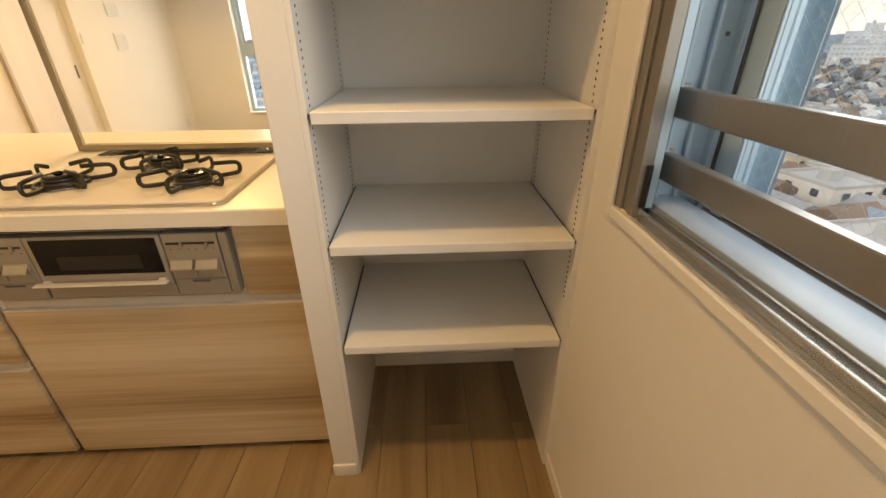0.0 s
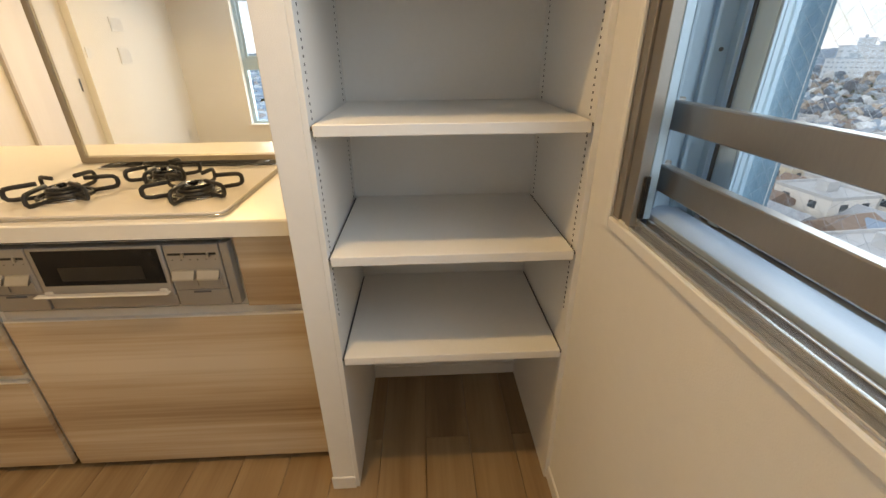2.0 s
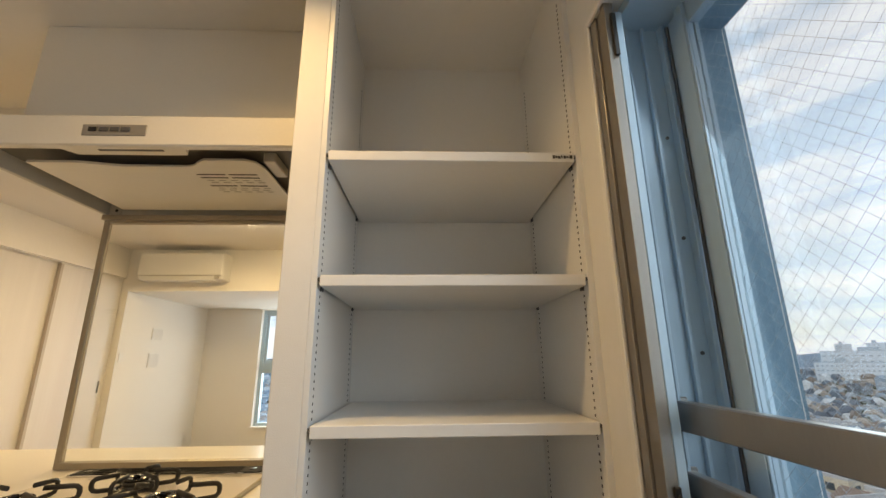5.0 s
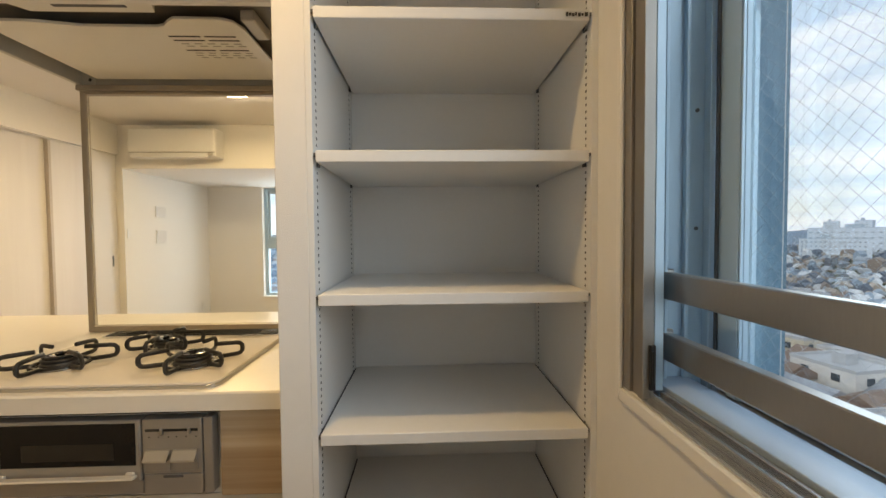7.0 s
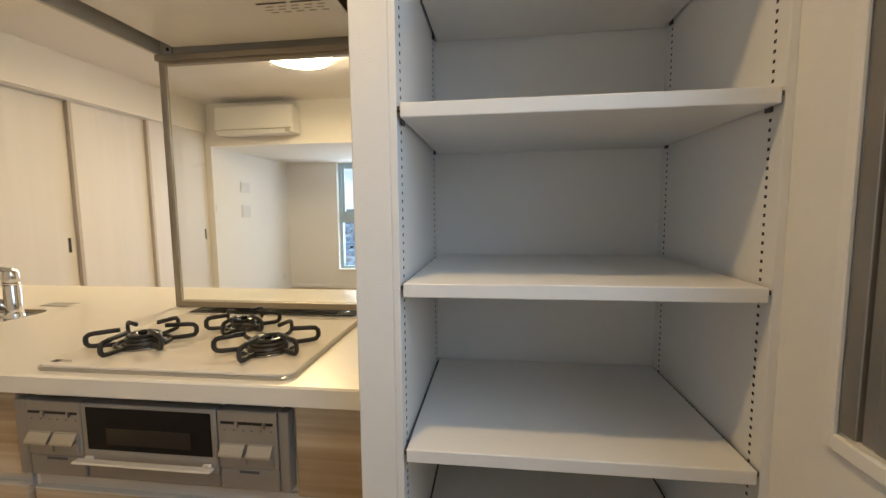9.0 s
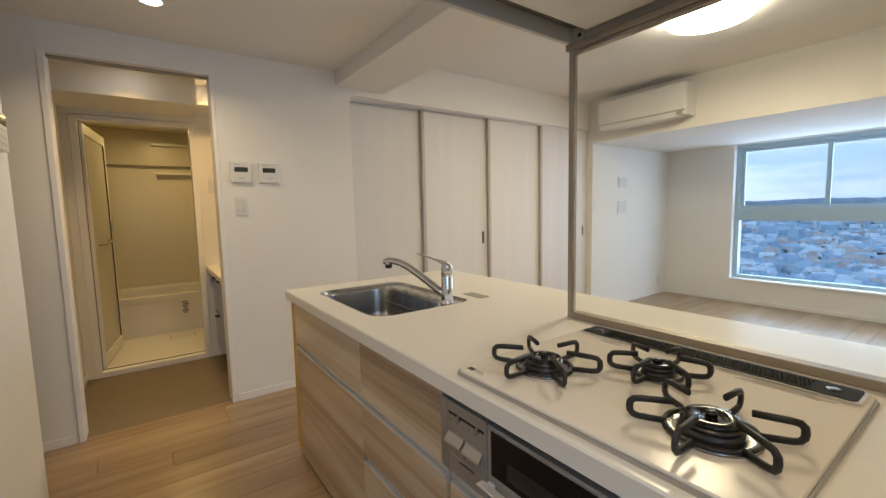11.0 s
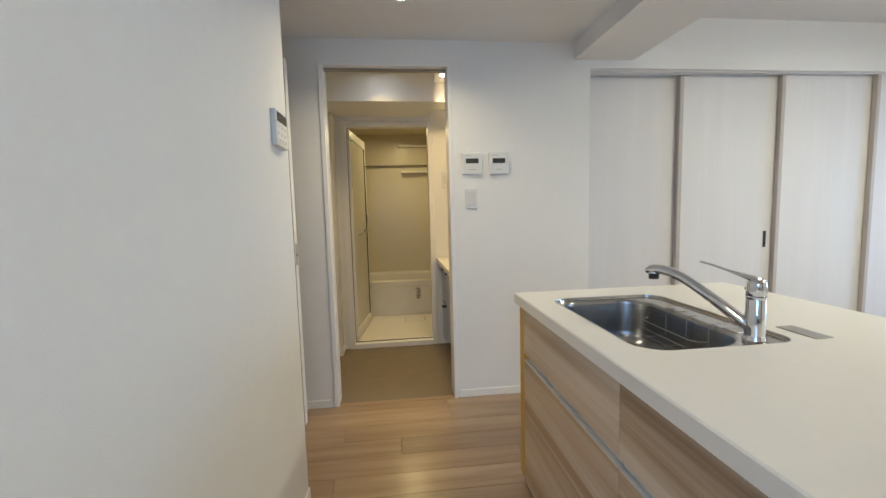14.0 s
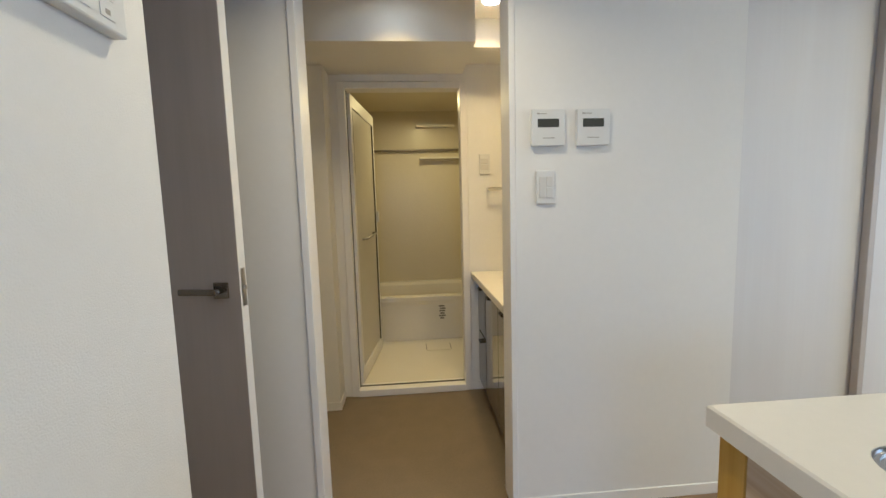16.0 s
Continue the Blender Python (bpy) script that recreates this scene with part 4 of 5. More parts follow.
# ---- grill and controls under the hob ----
def grill():
    gx0, gx1, z0, z1 = -0.928, -0.266, 0.617, 0.796
    g = thing("gas_grill", (-0.595, 0.25, z0), "satin metal fish grill with dark window and control panels", "grill")
    part("body", boxes((gx0 + 0.01, gx1 - 0.01, 0.1295, 0.55, z0 + 0.004, z1 - 0.01)), M_BLACK, g)
    part("trim_column", boxes((-0.2905, -0.269, 0.100, 0.128, z0, z1), bevel=0.002), M_SATIN, g)
    part("trim_column", boxes((-0.928, -0.900, 0.100, 0.128, z0, z1), bevel=0.002), M_SATIN, g)
    d = part("grill_door", boxes((-0.754, -0.430, 0.096, 0.128, 0.652, 0.795), bevel=0.003), M_SATIN, g)
    part("window", boxes((-0.74, -0.440, 0.0945, 0.0965, 0.69, 0.788), bevel=0.001), M_DARKGLASS, d, "smoked grill window")
    part("inner_rim", boxes((-0.692, -0.488, 0.0938, 0.0944, 0.704, 0.742), bevel=0.0002), M_BLACK, d, "faint grey tray behind the glass")
    bm = boxes((-0.762, -0.432, 0.070, 0.090, 0.667, 0.672), (-0.747, -0.727, 0.088, 0.097, 0.662, 0.676), (-0.462, -0.442, 0.088, 0.097, 0.662, 0.676), bevel=0.003)
    part("handle", bm, M_GRIP, d, "flat brushed steel handle bar")
    part("lower_panel", boxes((-0.754, -0.430, 0.104, 0.128, z0, 0.65), bevel=0.002), M_SATIN, g)
    for x0, x1 in ((-0.427, -0.293), (-0.898, -0.757)):
        c = part("control_panel", boxes((x0, x1, 0.098, 0.128, 0.667, 0.795), bevel=0.002), M_SATIN, g)
        part("lower_flap", boxes((x0, x1, 0.100, 0.128, z0, 0.665), bevel=0.002), M_SATIN, g)
        part("flap_grip", boxes((x0 + 0.045, x1 - 0.045, 0.0985, 0.1005, 0.657, 0.662)), M_RUBBER, g)
        part("slot", boxes((x0 + 0.008, x1 - 0.008, 0.0972, 0.0985, 0.766, 0.772)), M_BLACK, c)
        w = (x1 - x0 - 0.022) / 2
        for i in range(2):
            a = x0 + 0.008 + i * (w + 0.006)
            for m0 in (0.12, 0.5, 0.9):
                part("print_bar", boxes((a + w * m0, a + w * m0 + 0.0025, 0.0974, 0.098, 0.752, 0.7545)), M_INK, c)
            part("slider", boxes((a + w * 0.62, a + w * 0.72, 0.092, 0.098, 0.76, 0.774), bevel=0.001), M_STEEL, c)
            bm = boxes((a, a + w, 0.0935, 0.098, 0.677, 0.725), bevel=0.001)
            bm2 = bmesh.new()
            v = [(0.0945, 0.724), (0.082, 0.706), (0.081, 0.7015), (0.0945, 0.705)]
            for q in (a + 0.001, a + w - 0.001):
                for y, z in v:
                    bm2.verts.new((q, y, z))
            bm2.verts.ensure_lookup_table()
            L = list(bm2.verts)
            bm2.faces.new(L[:4])
            bm2.faces.new(L[4:][::-1])
            for j in range(4):
                bm2.faces.new((L[j], L[(j + 1) % 4], L[4 + (j + 1) % 4], L[4 + j]))
            k = part("push_button", bm, M_SATIN, c)
            part("button_lip", bm2, M_STEEL, k, "bright slanted button lip")
    # black strip stands in for the shade in the gap under the worktop
    part("top_gap_shade", boxes((-0.928, -0.258, 0.1295, 0.16, z1, 0.8115)), M_BLACK, g)


grill()


# ---- glass screen and range hood ----
def glass_screen():
    g = thing("glass_screen", (-0.56, 0.74, CT), "clear glass splash screen in a bronze aluminium frame", "glass screen")
    x0, x1, z0, z1 = -1.043, -0.118, CT, 1.752
    part("frame_post", boxes((x0, x0 + 0.020, 0.731, 0.752, z0, z1), bevel=0.002), M_SCREEN, g)
    part("frame_post", boxes((x1 - 0.018, x1, 0.731, 0.752, z0, z1), bevel=0.002), M_SCREEN, g)
    part("bottom_rail", boxes((x0 + 0.022, x1 - 0.018, 0.722, 0.758, z0, z0 + 0.022), bevel=0.002), M_SCREEN, g)
    part("top_rail", boxes((x0 - 0.004, x1, 0.718, 0.760, z1, z1 + 0.020), (x0 + 0.022, x1 - 0.018, 0.728, 0.752, z1 - 0.012, z1), bevel=0.002), M_SCREEN, g)
    p = part("pane", boxes((x0 + 0.022, x1 - 0.018, 0.737, 0.743, z0 + 0.022, z1 - 0.012)), M_GLASS, g)
    p.visible_shadow = False


glass_screen()


def range_hood():
    h = thing("range_hood", (-0.56, 0.43, 1.755), "cream range hood with grey skirt and rectifier plate, off", "range hood")
    part("front_band", boxes((-1.045, -0.080, 0.105, 0.130, 1.742, 1.828), bevel=0.004), M_HOOD, h)
    part("side_skirt", boxes((-1.045, -1.030, 0.130, 0.755, 1.772, 1.828), bevel=0.002), M_HOODSIDE, h)
    part("back_skirt", boxes((-1.030, -0.080, 0.735, 0.755, 1.772, 1.828), bevel=0.002), M_HOODSIDE, h)
    part("corner_bracket", boxes((-1.030, -0.985, 0.729, 0.735, 1.774, 1.820), bevel=0.001), M_HOODSIDE, h)
    bm = bmesh.new()
    tube(bm, [(-1.000, 0.729, 1.792), (-1.000, 0.727, 1.792)], 0.006, 12)
    part("screw", bm, M_BLACK, h)
    # shade inside the hood is put into the tray's dark colour
    part("tray", boxes((-1.030, -0.080, 0.130, 0.735, 1.822, 1.828)), M_VOID, h, "hood tray with the hollow's shade in its dark colour")
    # rectifier plate: broad tongue with a notch at its front
    o = [(-0.955, 0.293), (-0.81, 0.295), (-0.76, 0.305), (-0.70, 0.318), (-0.50, 0.318), (-0.475, 0.31), (-0.455, 0.29), (-0.43, 0.273), (-0.31, 0.275), (-0.283, 0.29), (-0.270, 0.33), (-0.270, 0.70), (-0.955, 0.70)]
    bm = bmesh.new()
    slab(bm, o, 1.786, 1.794, 0.003)
    r = part("rectifier_plate", bm, M_HOOD, h, "cream removable rectifier plate")
    for y in (0.366, 0.390, 0.455):
        for x in (-0.500, -0.400):
            part("warning_bar", boxes((x, x + 0.088, y, y + 0.007, 1.7850, 1.7856)), M_INK, r)
    for y in (0.412, 0.428, 0.475, 0.492, 0.508):
        for i in range(5):
            x = -0.49 + i * 0.038 + 0.008 * (int(y * 200) % 2)
            part("print_bar", boxes((x, x + 0.022, y, y + 0.005, 1.7850, 1.7856)), M_INKGREY, r)
    lamp = part("light_housing", slab(bmesh.new(), [(-0.86, 0.150), (-0.42, 0.150), (-0.47, 0.262), (-0.78, 0.262)], 1.796, 1.822, 0.004), M_HOOD, h, "cream lamp housing")
    part("light_lens", boxes((-0.70, -0.52, 0.190, 0.236, 1.7935, 1.7958), bevel=0.0008), M_RUBBER, lamp, "unlit grey lamp lens")
    part("side_clip", boxes((-0.955, -0.925, 0.165, 0.215, 1.790, 1.822), bevel=0.002), M_BLACK, h)
    part("latch_block", boxes((-0.262, -0.225, 0.285, 0.40, 1.790, 1.820), bevel=0.003), M_HOODSIDE, h)
    part("canopy", boxes((-0.975, -0.082, 0.27, 0.733, 1.8285, CK - 0.001), bevel=0.003), M_HOOD, h)
    c = part("control_plate", boxes((-0.645, -0.485, 0.1025, 0.106, 1.768, 1.800), bevel=0.0015), M_SATIN, h, "grey control strip")
    for i in range(4):
        part("button", boxes((-0.628 + i * 0.027, -0.606 + i * 0.027, 0.099, 0.1025, 1.779, 1.791), bevel=0.001), M_BLACK if i == 0 else M_RUBBER, c)
    for y in (0.19, 0.27):
        part("slot", boxes((-1.0456, -1.0450, y, y + 0.06, 1.782, 1.796)), M_BLACK, h)


range_hood()


# ---- lamps, air conditioner ----
for x, y, z in DOWNLIGHTS:
    d = thing("downlight", (x, y, z), "round recessed ceiling downlight, lit", "downlight", "recessed downlights")
    bm = bmesh.new()
    lathe(bm, [(0.056, 0.0), (0.056, -0.003), (0.050, -0.006), (0.047, -0.006), (0.046, 0.0)], (x, y, z), 32)
    part("trim_ring", bm, M_PLASTIC, d)
    bm = bmesh.new()
    lathe(bm, [(0.045, -0.001), (0.045, -0.004), (0.030, -0.0055), (0.004, -0.006)], (x, y, z), 32)
    part("diffuser", bm, M_BULB, d, "glowing diffuser")
c = thing("ceiling_lamp", (-1.32, 2.43, CL), "round flat ceiling lamp with a glowing white shade", "ceiling lamp")
bm = bmesh.new()
lathe(bm, [(0.22, 0.0), (0.22, -0.02), (0.20, -0.022)], (-1.32, 2.43, CL), 48)
part("base", bm, M_PLASTIC, c)
bm = bmesh.new()
lathe(bm, [(0.23, -0.015), (0.245, -0.025), (0.245, -0.045), (0.23, -0.062), (0.18, -0.072), (0.05, -0.076), (0.005, -0.076)], (-1.32, 2.43, CL), 48)
part("shade", bm, M_LAMP, c, "glowing opal shade")


def air_conditioner():
    x0, x1, z0, z1, y0, y1 = -2.835, -1.955, 2.035, 2.340, 3.54, 3.75
    a = thing("air_conditioner", ((x0 + x1) / 2, 3.65, z0), "white wall-mounted air conditioner on the beam", "air conditioner")
    part("housing", boxes((x0, x1, y0 + 0.02, y1, z0 + 0.012, z1), bevel=0.012, segs=2), M_PLASTIC, a)
    part("front_cover", boxes((x0 + 0.002, x1 - 0.002, y0, y0 + 0.022, z0 + 0.055, z1 - 0.01), bevel=0.008, segs=2), M_PLASTIC, a)
    part("seam", boxes((x0 + 0.004, x1 - 0.004, y0 + 0.006, y0 + 0.02, z0 + 0.050, z0 + 0.0545)), M_INKGREY, a)
    part("flap", boxes((x0 + 0.03, x1 - 0.09, y0 + 0.012, y0 + 0.12, z0, z0 + 0.014), bevel=0.004), M_PLASTIC, a)
    part("intake", boxes((x0 + 0.03, x1 - 0.03, y0 + 0.05, y1 - 0.03, z1, z1 + 0.002)), M_RUBBER, a)
    part("display", boxes((x1 - 0.08, x1 - 0.03, y0 + 0.010, y0 + 0.02, z0 + 0.018, z0 + 0.048), bevel=0.003), M_INKGREY, a)


air_conditioner()


# ---- wall panels and switches ----
def wall_panel(name, label, category, y0, y1, z0, z1, x, thick, lcd=None, marks=(), group="", buttons=()):
    p = thing(name, (x, (y0 + y1) / 2, z0), label, category, group)
    part("case", boxes((x, x + thick, y0, y1, z0, z1), bevel=0.003, segs=2), M_PLASTIC, p)
    if lcd:
        part("display", boxes((x + thick, x + thick + 0.0012, *lcd), bevel=0.0004), M_LCD, p, "dark grey display")
    for q in marks:
        part("print_bar", boxes((x + thick, x + thick + 0.0006, *q)), M_INKGREY, p)
    for q in buttons:
        part("rocker", boxes((x + thick - 0.001, x + thick + 0.003, *q), bevel=0.001), M_PLATE, p)
    return p


for y in (0.006, 0.176):
    wall_panel("floor_heating_panel", "white wall remote with small grey display", "wall remote", y, y + 0.124, 1.444, 1.576, DW, 0.018,
               lcd=(y + 0.022, y + 0.102, 1.511, 1.541), marks=[(y + 0.02, y + 0.032, 1.557, 1.562), (y + 0.034, y + 0.056, 1.558, 1.561), (y + 0.04, y + 0.085, 1.471, 1.474)], group="wall remotes")
wall_panel("light_switch", "white plate with three rocker switches", "light switch", 0.025, 0.098, 1.232, 1.356, DW, 0.009,
           buttons=[(0.036, 0.060, 1.255, 1.333), (0.063, 0.087, 1.255, 1.293), (0.063, 0.087, 1.296, 1.333)])
for z0, z1 in ((1.455, 1.592), (1.132, 1.300)):
    wall_panel("wall_plate", "white wall plate on the living room wall", "wall plate", 4.285, 4.485, z0, z1, DW + 0.04, 0.010, buttons=[(4.300, 4.470, z0 + 0.012, z1 - 0.012)])
wall_panel("wall_outlet", "white socket plate low on the living room wall", "wall outlet", 5.255, 5.345, 0.145, 0.270, DW + 0.04, 0.008, buttons=[(5.28, 5.32, 0.165, 0.25)])
wall_panel("light_switch", "small white light switch", "light switch", 3.80, 3.86, 1.20, 1.30, DW + 0.04, 0.009)
ic = thing("intercom_panel", (-2.095, -0.835, 1.478), "white water heater remote with dark display and buttons", "control panel")
part("case", boxes((-2.172, -2.022, -0.835, -0.815, 1.470, 1.595), bevel=0.003, segs=2), M_PLASTIC, ic)
part("display", boxes((-2.162, -2.032, -0.815, -0.8138, 1.555, 1.588), bevel=0.0004), M_LCD, ic, "dark display strip")
for i in range(3):
    for j in range(3):
        x, z = -2.148 + i * 0.042, 1.482 + j * 0.024
        b = part("button", boxes((x, x + 0.026, -0.815, -0.8138, z, z + 0.016), bevel=0.0005), M_PLASTIC, ic)
        part("print_bar", boxes((x + 0.009, x + 0.017, -0.8137, -0.8133, z + 0.005, z + 0.011)), M_INKGREY, b)


# ---- hall door, standing open ----
def hall_door():
    w = Vector((-0.215, -0.976, 0))
    d = new("hall_door")
    d.matrix_world = Matrix(((w.x, -w.y, 0, -2.885), (w.y, w.x, 0, -0.975), (0, 0, 1, 0.008), (0, 0, 0, 1)))
    tagged(d, "open grey wood-grain hall door with square lever handle", "door", kind="structure")
    # in the leaf's own axes: x from the free edge to the hinge, y towards the kitchen
    def piece(name, bm, mat, parent, label=""):
        ob = new(name, finish(name, bm, mat, (0, 0, 0)))
        ob.parent = parent
        return tagged(ob, label)
    piece("leaf", boxes((0.0015, 0.80, -0.017, 0.017, 0, 2.05), bevel=0.001), M_DOORGREY, d)
    piece("edge_band", boxes((0, 0.0014, -0.0168, 0.0168, 0, 2.05)), M_TRIM, d, "pale edge band")
    lp = piece("latch_plate", boxes((-0.0012, 0.0, -0.011, 0.011, 0.935, 1.055), bevel=0.0004), M_STEEL, d, "steel latch plate")
    piece("latch_bolt", boxes((-0.010, -0.0012, -0.006, 0.006, 0.985, 1.000), bevel=0.002), M_STEEL, lp)
    rose = piece("rose", boxes((0.038, 0.086, 0.017, 0.025, 0.962, 1.012), bevel=0.0015), M_LEVER, d, "square dark satin rose")
    bm = bmesh.new()
    tube(bm, [(0.062, 0.024, 0.987), (0.062, 0.055, 0.987)], 0.009, 14)
    piece("neck", bm, M_LEVER, rose)
    piece("lever", boxes((0.053, 0.180, 0.050, 0.062, 0.978, 0.997), bevel=0.003), M_LEVER, rose, "straight satin lever")


hall_door()


# ---- washroom and bathroom ----
def vanity():
    v = thing("vanity_unit", (-3.7, 0.25, 0), "dark gloss vanity unit with a white basin top", "vanity unit")
    part("top", boxes((-4.205, -3.24, -0.062, 0.548, 0.762, 0.800), bevel=0.004, segs=2), M_BATH, v, "white moulded basin top")
    part("backsplash", boxes((-4.205, -3.24, 0.525, 0.548, 0.800, 0.90), bevel=0.003), M_BATH, v)
    part("basin", slab(bmesh.new(), rounded(-3.95, -3.50, 0.06, 0.42, 0.10), 0.8002, 0.8015), M_STEEL, v)
    part("body", boxes((-4.195, -3.25, 0.0, 0.54, 0.07, 0.762)), M_VANITY, v)
    part("toe_kick", boxes((-4.195, -3.25, 0.05, 0.54, 0.0, 0.07)), M_BLACK, v)
    for x0, x1, z0, z1 in ((-4.19, -3.93, 0.43, 0.752), (-4.19, -3.93, 0.08, 0.42), (-3.925, -3.59, 0.08, 0.752), (-3.585, -3.255, 0.08, 0.752)):
        f = part("door", boxes((x0, x1, -0.020, -0.001, z0, z1), bevel=0.0015), M_VANITY, v, "dark gloss front")
        part("handle", boxes((x0 + 0.10, x0 + 0.16, -0.040, -0.020, z1 - 0.045, z1 - 0.032), bevel=0.003), M_BLACK, f, "small dark grip")


vanity()
wall_panel("light_switch", "white washroom light switch plate", "light switch", 0.005, 0.075, 1.425, 1.552, BW, 0.009, buttons=[(0.016, 0.064, 1.452, 1.485), (0.016, 0.064, 1.490, 1.523)])
tb = thing("towel_bar", (BW, 0.2, 1.315), "chrome towel bar on the washroom wall", "towel bar")
part("bar", boxes((BW + 0.05, BW + 0.058, 0.05, 0.40, 1.318, 1.338), bevel=0.002), M_CHROME, tb)
part("bracket", boxes((BW, BW + 0.05, 0.05, 0.062, 1.318, 1.338), bevel=0.002), M_CHROME, tb)
part("bracket", boxes((BW, BW + 0.05, 0.388, 0.40, 1.318, 1.338), bevel=0.002), M_CHROME, tb)
structure("bath_door_frame", M_TRIM, (BW - 0.09, BW + 0.012, -0.862, -0.815, 0, 1.995), (BW - 0.09, BW + 0.012, -0.112, -0.068, 0, 1.995), (BW - 0.09, BW + 0.012, -0.815, -0.112, 1.955, 1.995),
          (BW - 0.09, BW + 0.02, -0.815, -0.112, 0.0, 0.045), label="white bathroom door frame with raised sill", bevel=0.003)
structure("door_gasket", M_RUBBER, (BW - 0.055, BW - 0.04, -0.8149, -0.811, 0.045, 1.955), (BW - 0.055, BW - 0.04, -0.811, -0.112, 0.0452, 0.049), label="dark seal of the bathroom door frame")


def bath_door():
    p0, p1 = Vector((-4.285, -0.808)), Vector((-5.0, -0.725))
    w = (p1 - p0).normalized()
    d = new("bath_door")
    d.matrix_world = Matrix(((w.x, -w.y, 0, p0.x), (w.y, w.x, 0, p0.y), (0, 0, 1, 0.052), (0, 0, 0, 1)))
    tagged(d, "open white bathroom door with a frosted panel", "door", kind="structure")
    def piece(name, bm, mat, label=""):
        ob = new(name, finish(name, bm, mat, (0, 0, 0)))
        ob.parent = d
        return tagged(ob, label)
    piece("stile", boxes((0, 0.045, -0.014, 0.014, 0, 1.90), bevel=0.003), M_TRIM)
    piece("stile", boxes((0.675, 0.720, -0.014, 0.014, 0, 1.90), bevel=0.003), M_TRIM)
    piece("rail", boxes((0.045, 0.675, -0.014, 0.014, 0, 0.09), bevel=0.003), M_TRIM)
    piece("rail", boxes((0.045, 0.675, -0.014, 0.014, 1.82, 1.90), bevel=0.003), M_TRIM)
    piece("panel", boxes((0.045, 0.675, -0.004, 0.004, 0.09, 1.82)), M_FROST, "frosted acrylic panel")
    piece("seal", boxes((0.671, 0.675, -0.0145, -0.004, 0.09, 1.82), (0.045, 0.049, -0.0145, -0.004, 1.4, 1.82)), M_RUBBER)
    bm = bmesh.new()
    tube(bm, [(0.16, -0.014, 0.965), (0.165, -0.045, 0.968), (0.50, -0.05, 0.985), (0.505, -0.014, 0.985)], 0.008, 10)
    piece("handle_bar", bm, M_SATIN, "slim handle bar")
    bm = boxes((0.690, 0.712, -0.034, -0.014, 1.06, 1.15), bevel=0.004)
    piece("latch", bm, M_PLASTIC, "white plastic latch")


bath_door()


def bathtub():
    t = thing("bathtub", (-5.55, -0.45, 0.04), "cream bathtub with apron and a small warning sticker", "bathtub")
    bm = bmesh.new()
    o = rounded(-5.945, -5.175, -1.245, 0.295, 0.02)
    def ring(x0, x1, y0, y1, r, z):
        return [bm.verts.new((x, y, z)) for x, y in rounded(x0, x1, y0, y1, r, 6)]
    rs = [ring(-5.945, -5.175, -1.245, 0.295, 0.01, 0.04), ring(-5.945, -5.165, -1.245, 0.295, 0.01, 0.36), ring(-5.945, -5.150, -1.245, 0.295, 0.012, 0.40), ring(-5.945, -5.150, -1.245, 0.295, 0.012, 0.432),
          ring(-5.940, -5.158, -1.240, 0.290, 0.015, 0.440), ring(-5.88, -5.225, -1.15, 0.20, 0.12, 0.440), ring(-5.865, -5.245, -1.13, 0.18, 0.12, 0.41), ring(-5.84, -5.29, -1.05, 0.10, 0.12, 0.10)]
    for a, b in zip(rs, rs[1:]):
        for i in range(len(a)):
            bm.faces.new((a[i], a[(i + 1) % len(a)], b[(i + 1) % len(a)], b[i]))
    bm.faces.new(rs[-1])
    part("tub", bm, M_BATH, t)
    for i, (a, b) in enumerate(((0.0, 0.05), (0.01, 0.06), (0.005, 0.055), (0.012, 0.05), (0.0, 0.06), (0.01, 0.045))):
        part("print_bar", boxes((-5.172, -5.1635, -0.215 + a, -0.215 + b, 0.336 - i * 0.022, 0.349 - i * 0.022)), M_STICKER, t)


bathtub()
bs = thing("bath_rail", (-5.95, -0.45, 1.79), "dark horizontal drying rail across the bathroom wall", "rail")
bm = bmesh.new()
tube(bm, [(-5.92, -1.245, 1.80), (-5.92, 0.295, 1.80)], 0.012, 10)
part("bar", bm, M_ALU_BROWN, bs)
sh = thing("bath_shelf", (-5.90, -0.05, 1.70), "short cream shelf rail on the bathroom wall", "shelf")
part("board", boxes((-5.948, -5.86, -0.32, 0.29, 1.705, 1.725), bevel=0.004), M_BATH, sh)
lb = thing("bath_light", (-5.9, -0.2, 2.02), "cream bathroom wall light cover", "wall light")
part("cover", boxes((-5.948, -5.89, -0.35, 0.05, 2.03, 2.06), bevel=0.008, segs=2), M_BATH, lb)
dr = thing("floor_drain", (-4.95, -0.25, 0.04), "flush bathroom floor drain cover", "floor drain")
part("cover", boxes((-5.06, -4.88, -0.34, -0.14, 0.0405, 0.043), bevel=0.001), M_BATH, dr)
part("slot", boxes((-5.05, -4.90, -0.345, -0.3402, 0.0405, 0.0425), (-5.05, -4.90, -0.1398, -0.135, 0.0405, 0.0425)), M_RUBBER, dr)


# ---- the town below ----
GROUND = -31.0
# ground and ridge carry distance haze in their pale blue colours
M_TOWN = material("hazy_town_ground", (0.29, 0.35, 0.42), 0.9, var=0.3, scale=0.05)
M_HILL = material("hazy_far_woods", (0.24, 0.33, 0.43), 0.95, var=0.4, scale=0.02)
ROOFS = [material("roof_" + n, c, 0.6, var=0.12, scale=0.8) for n, c in (("slate", (0.17, 0.20, 0.25)), ("grey", (0.31, 0.34, 0.38)), ("brown", (0.21, 0.145, 0.11)), ("pale", (0.44, 0.46, 0.48)), ("blue", (0.20, 0.28, 0.38)))]
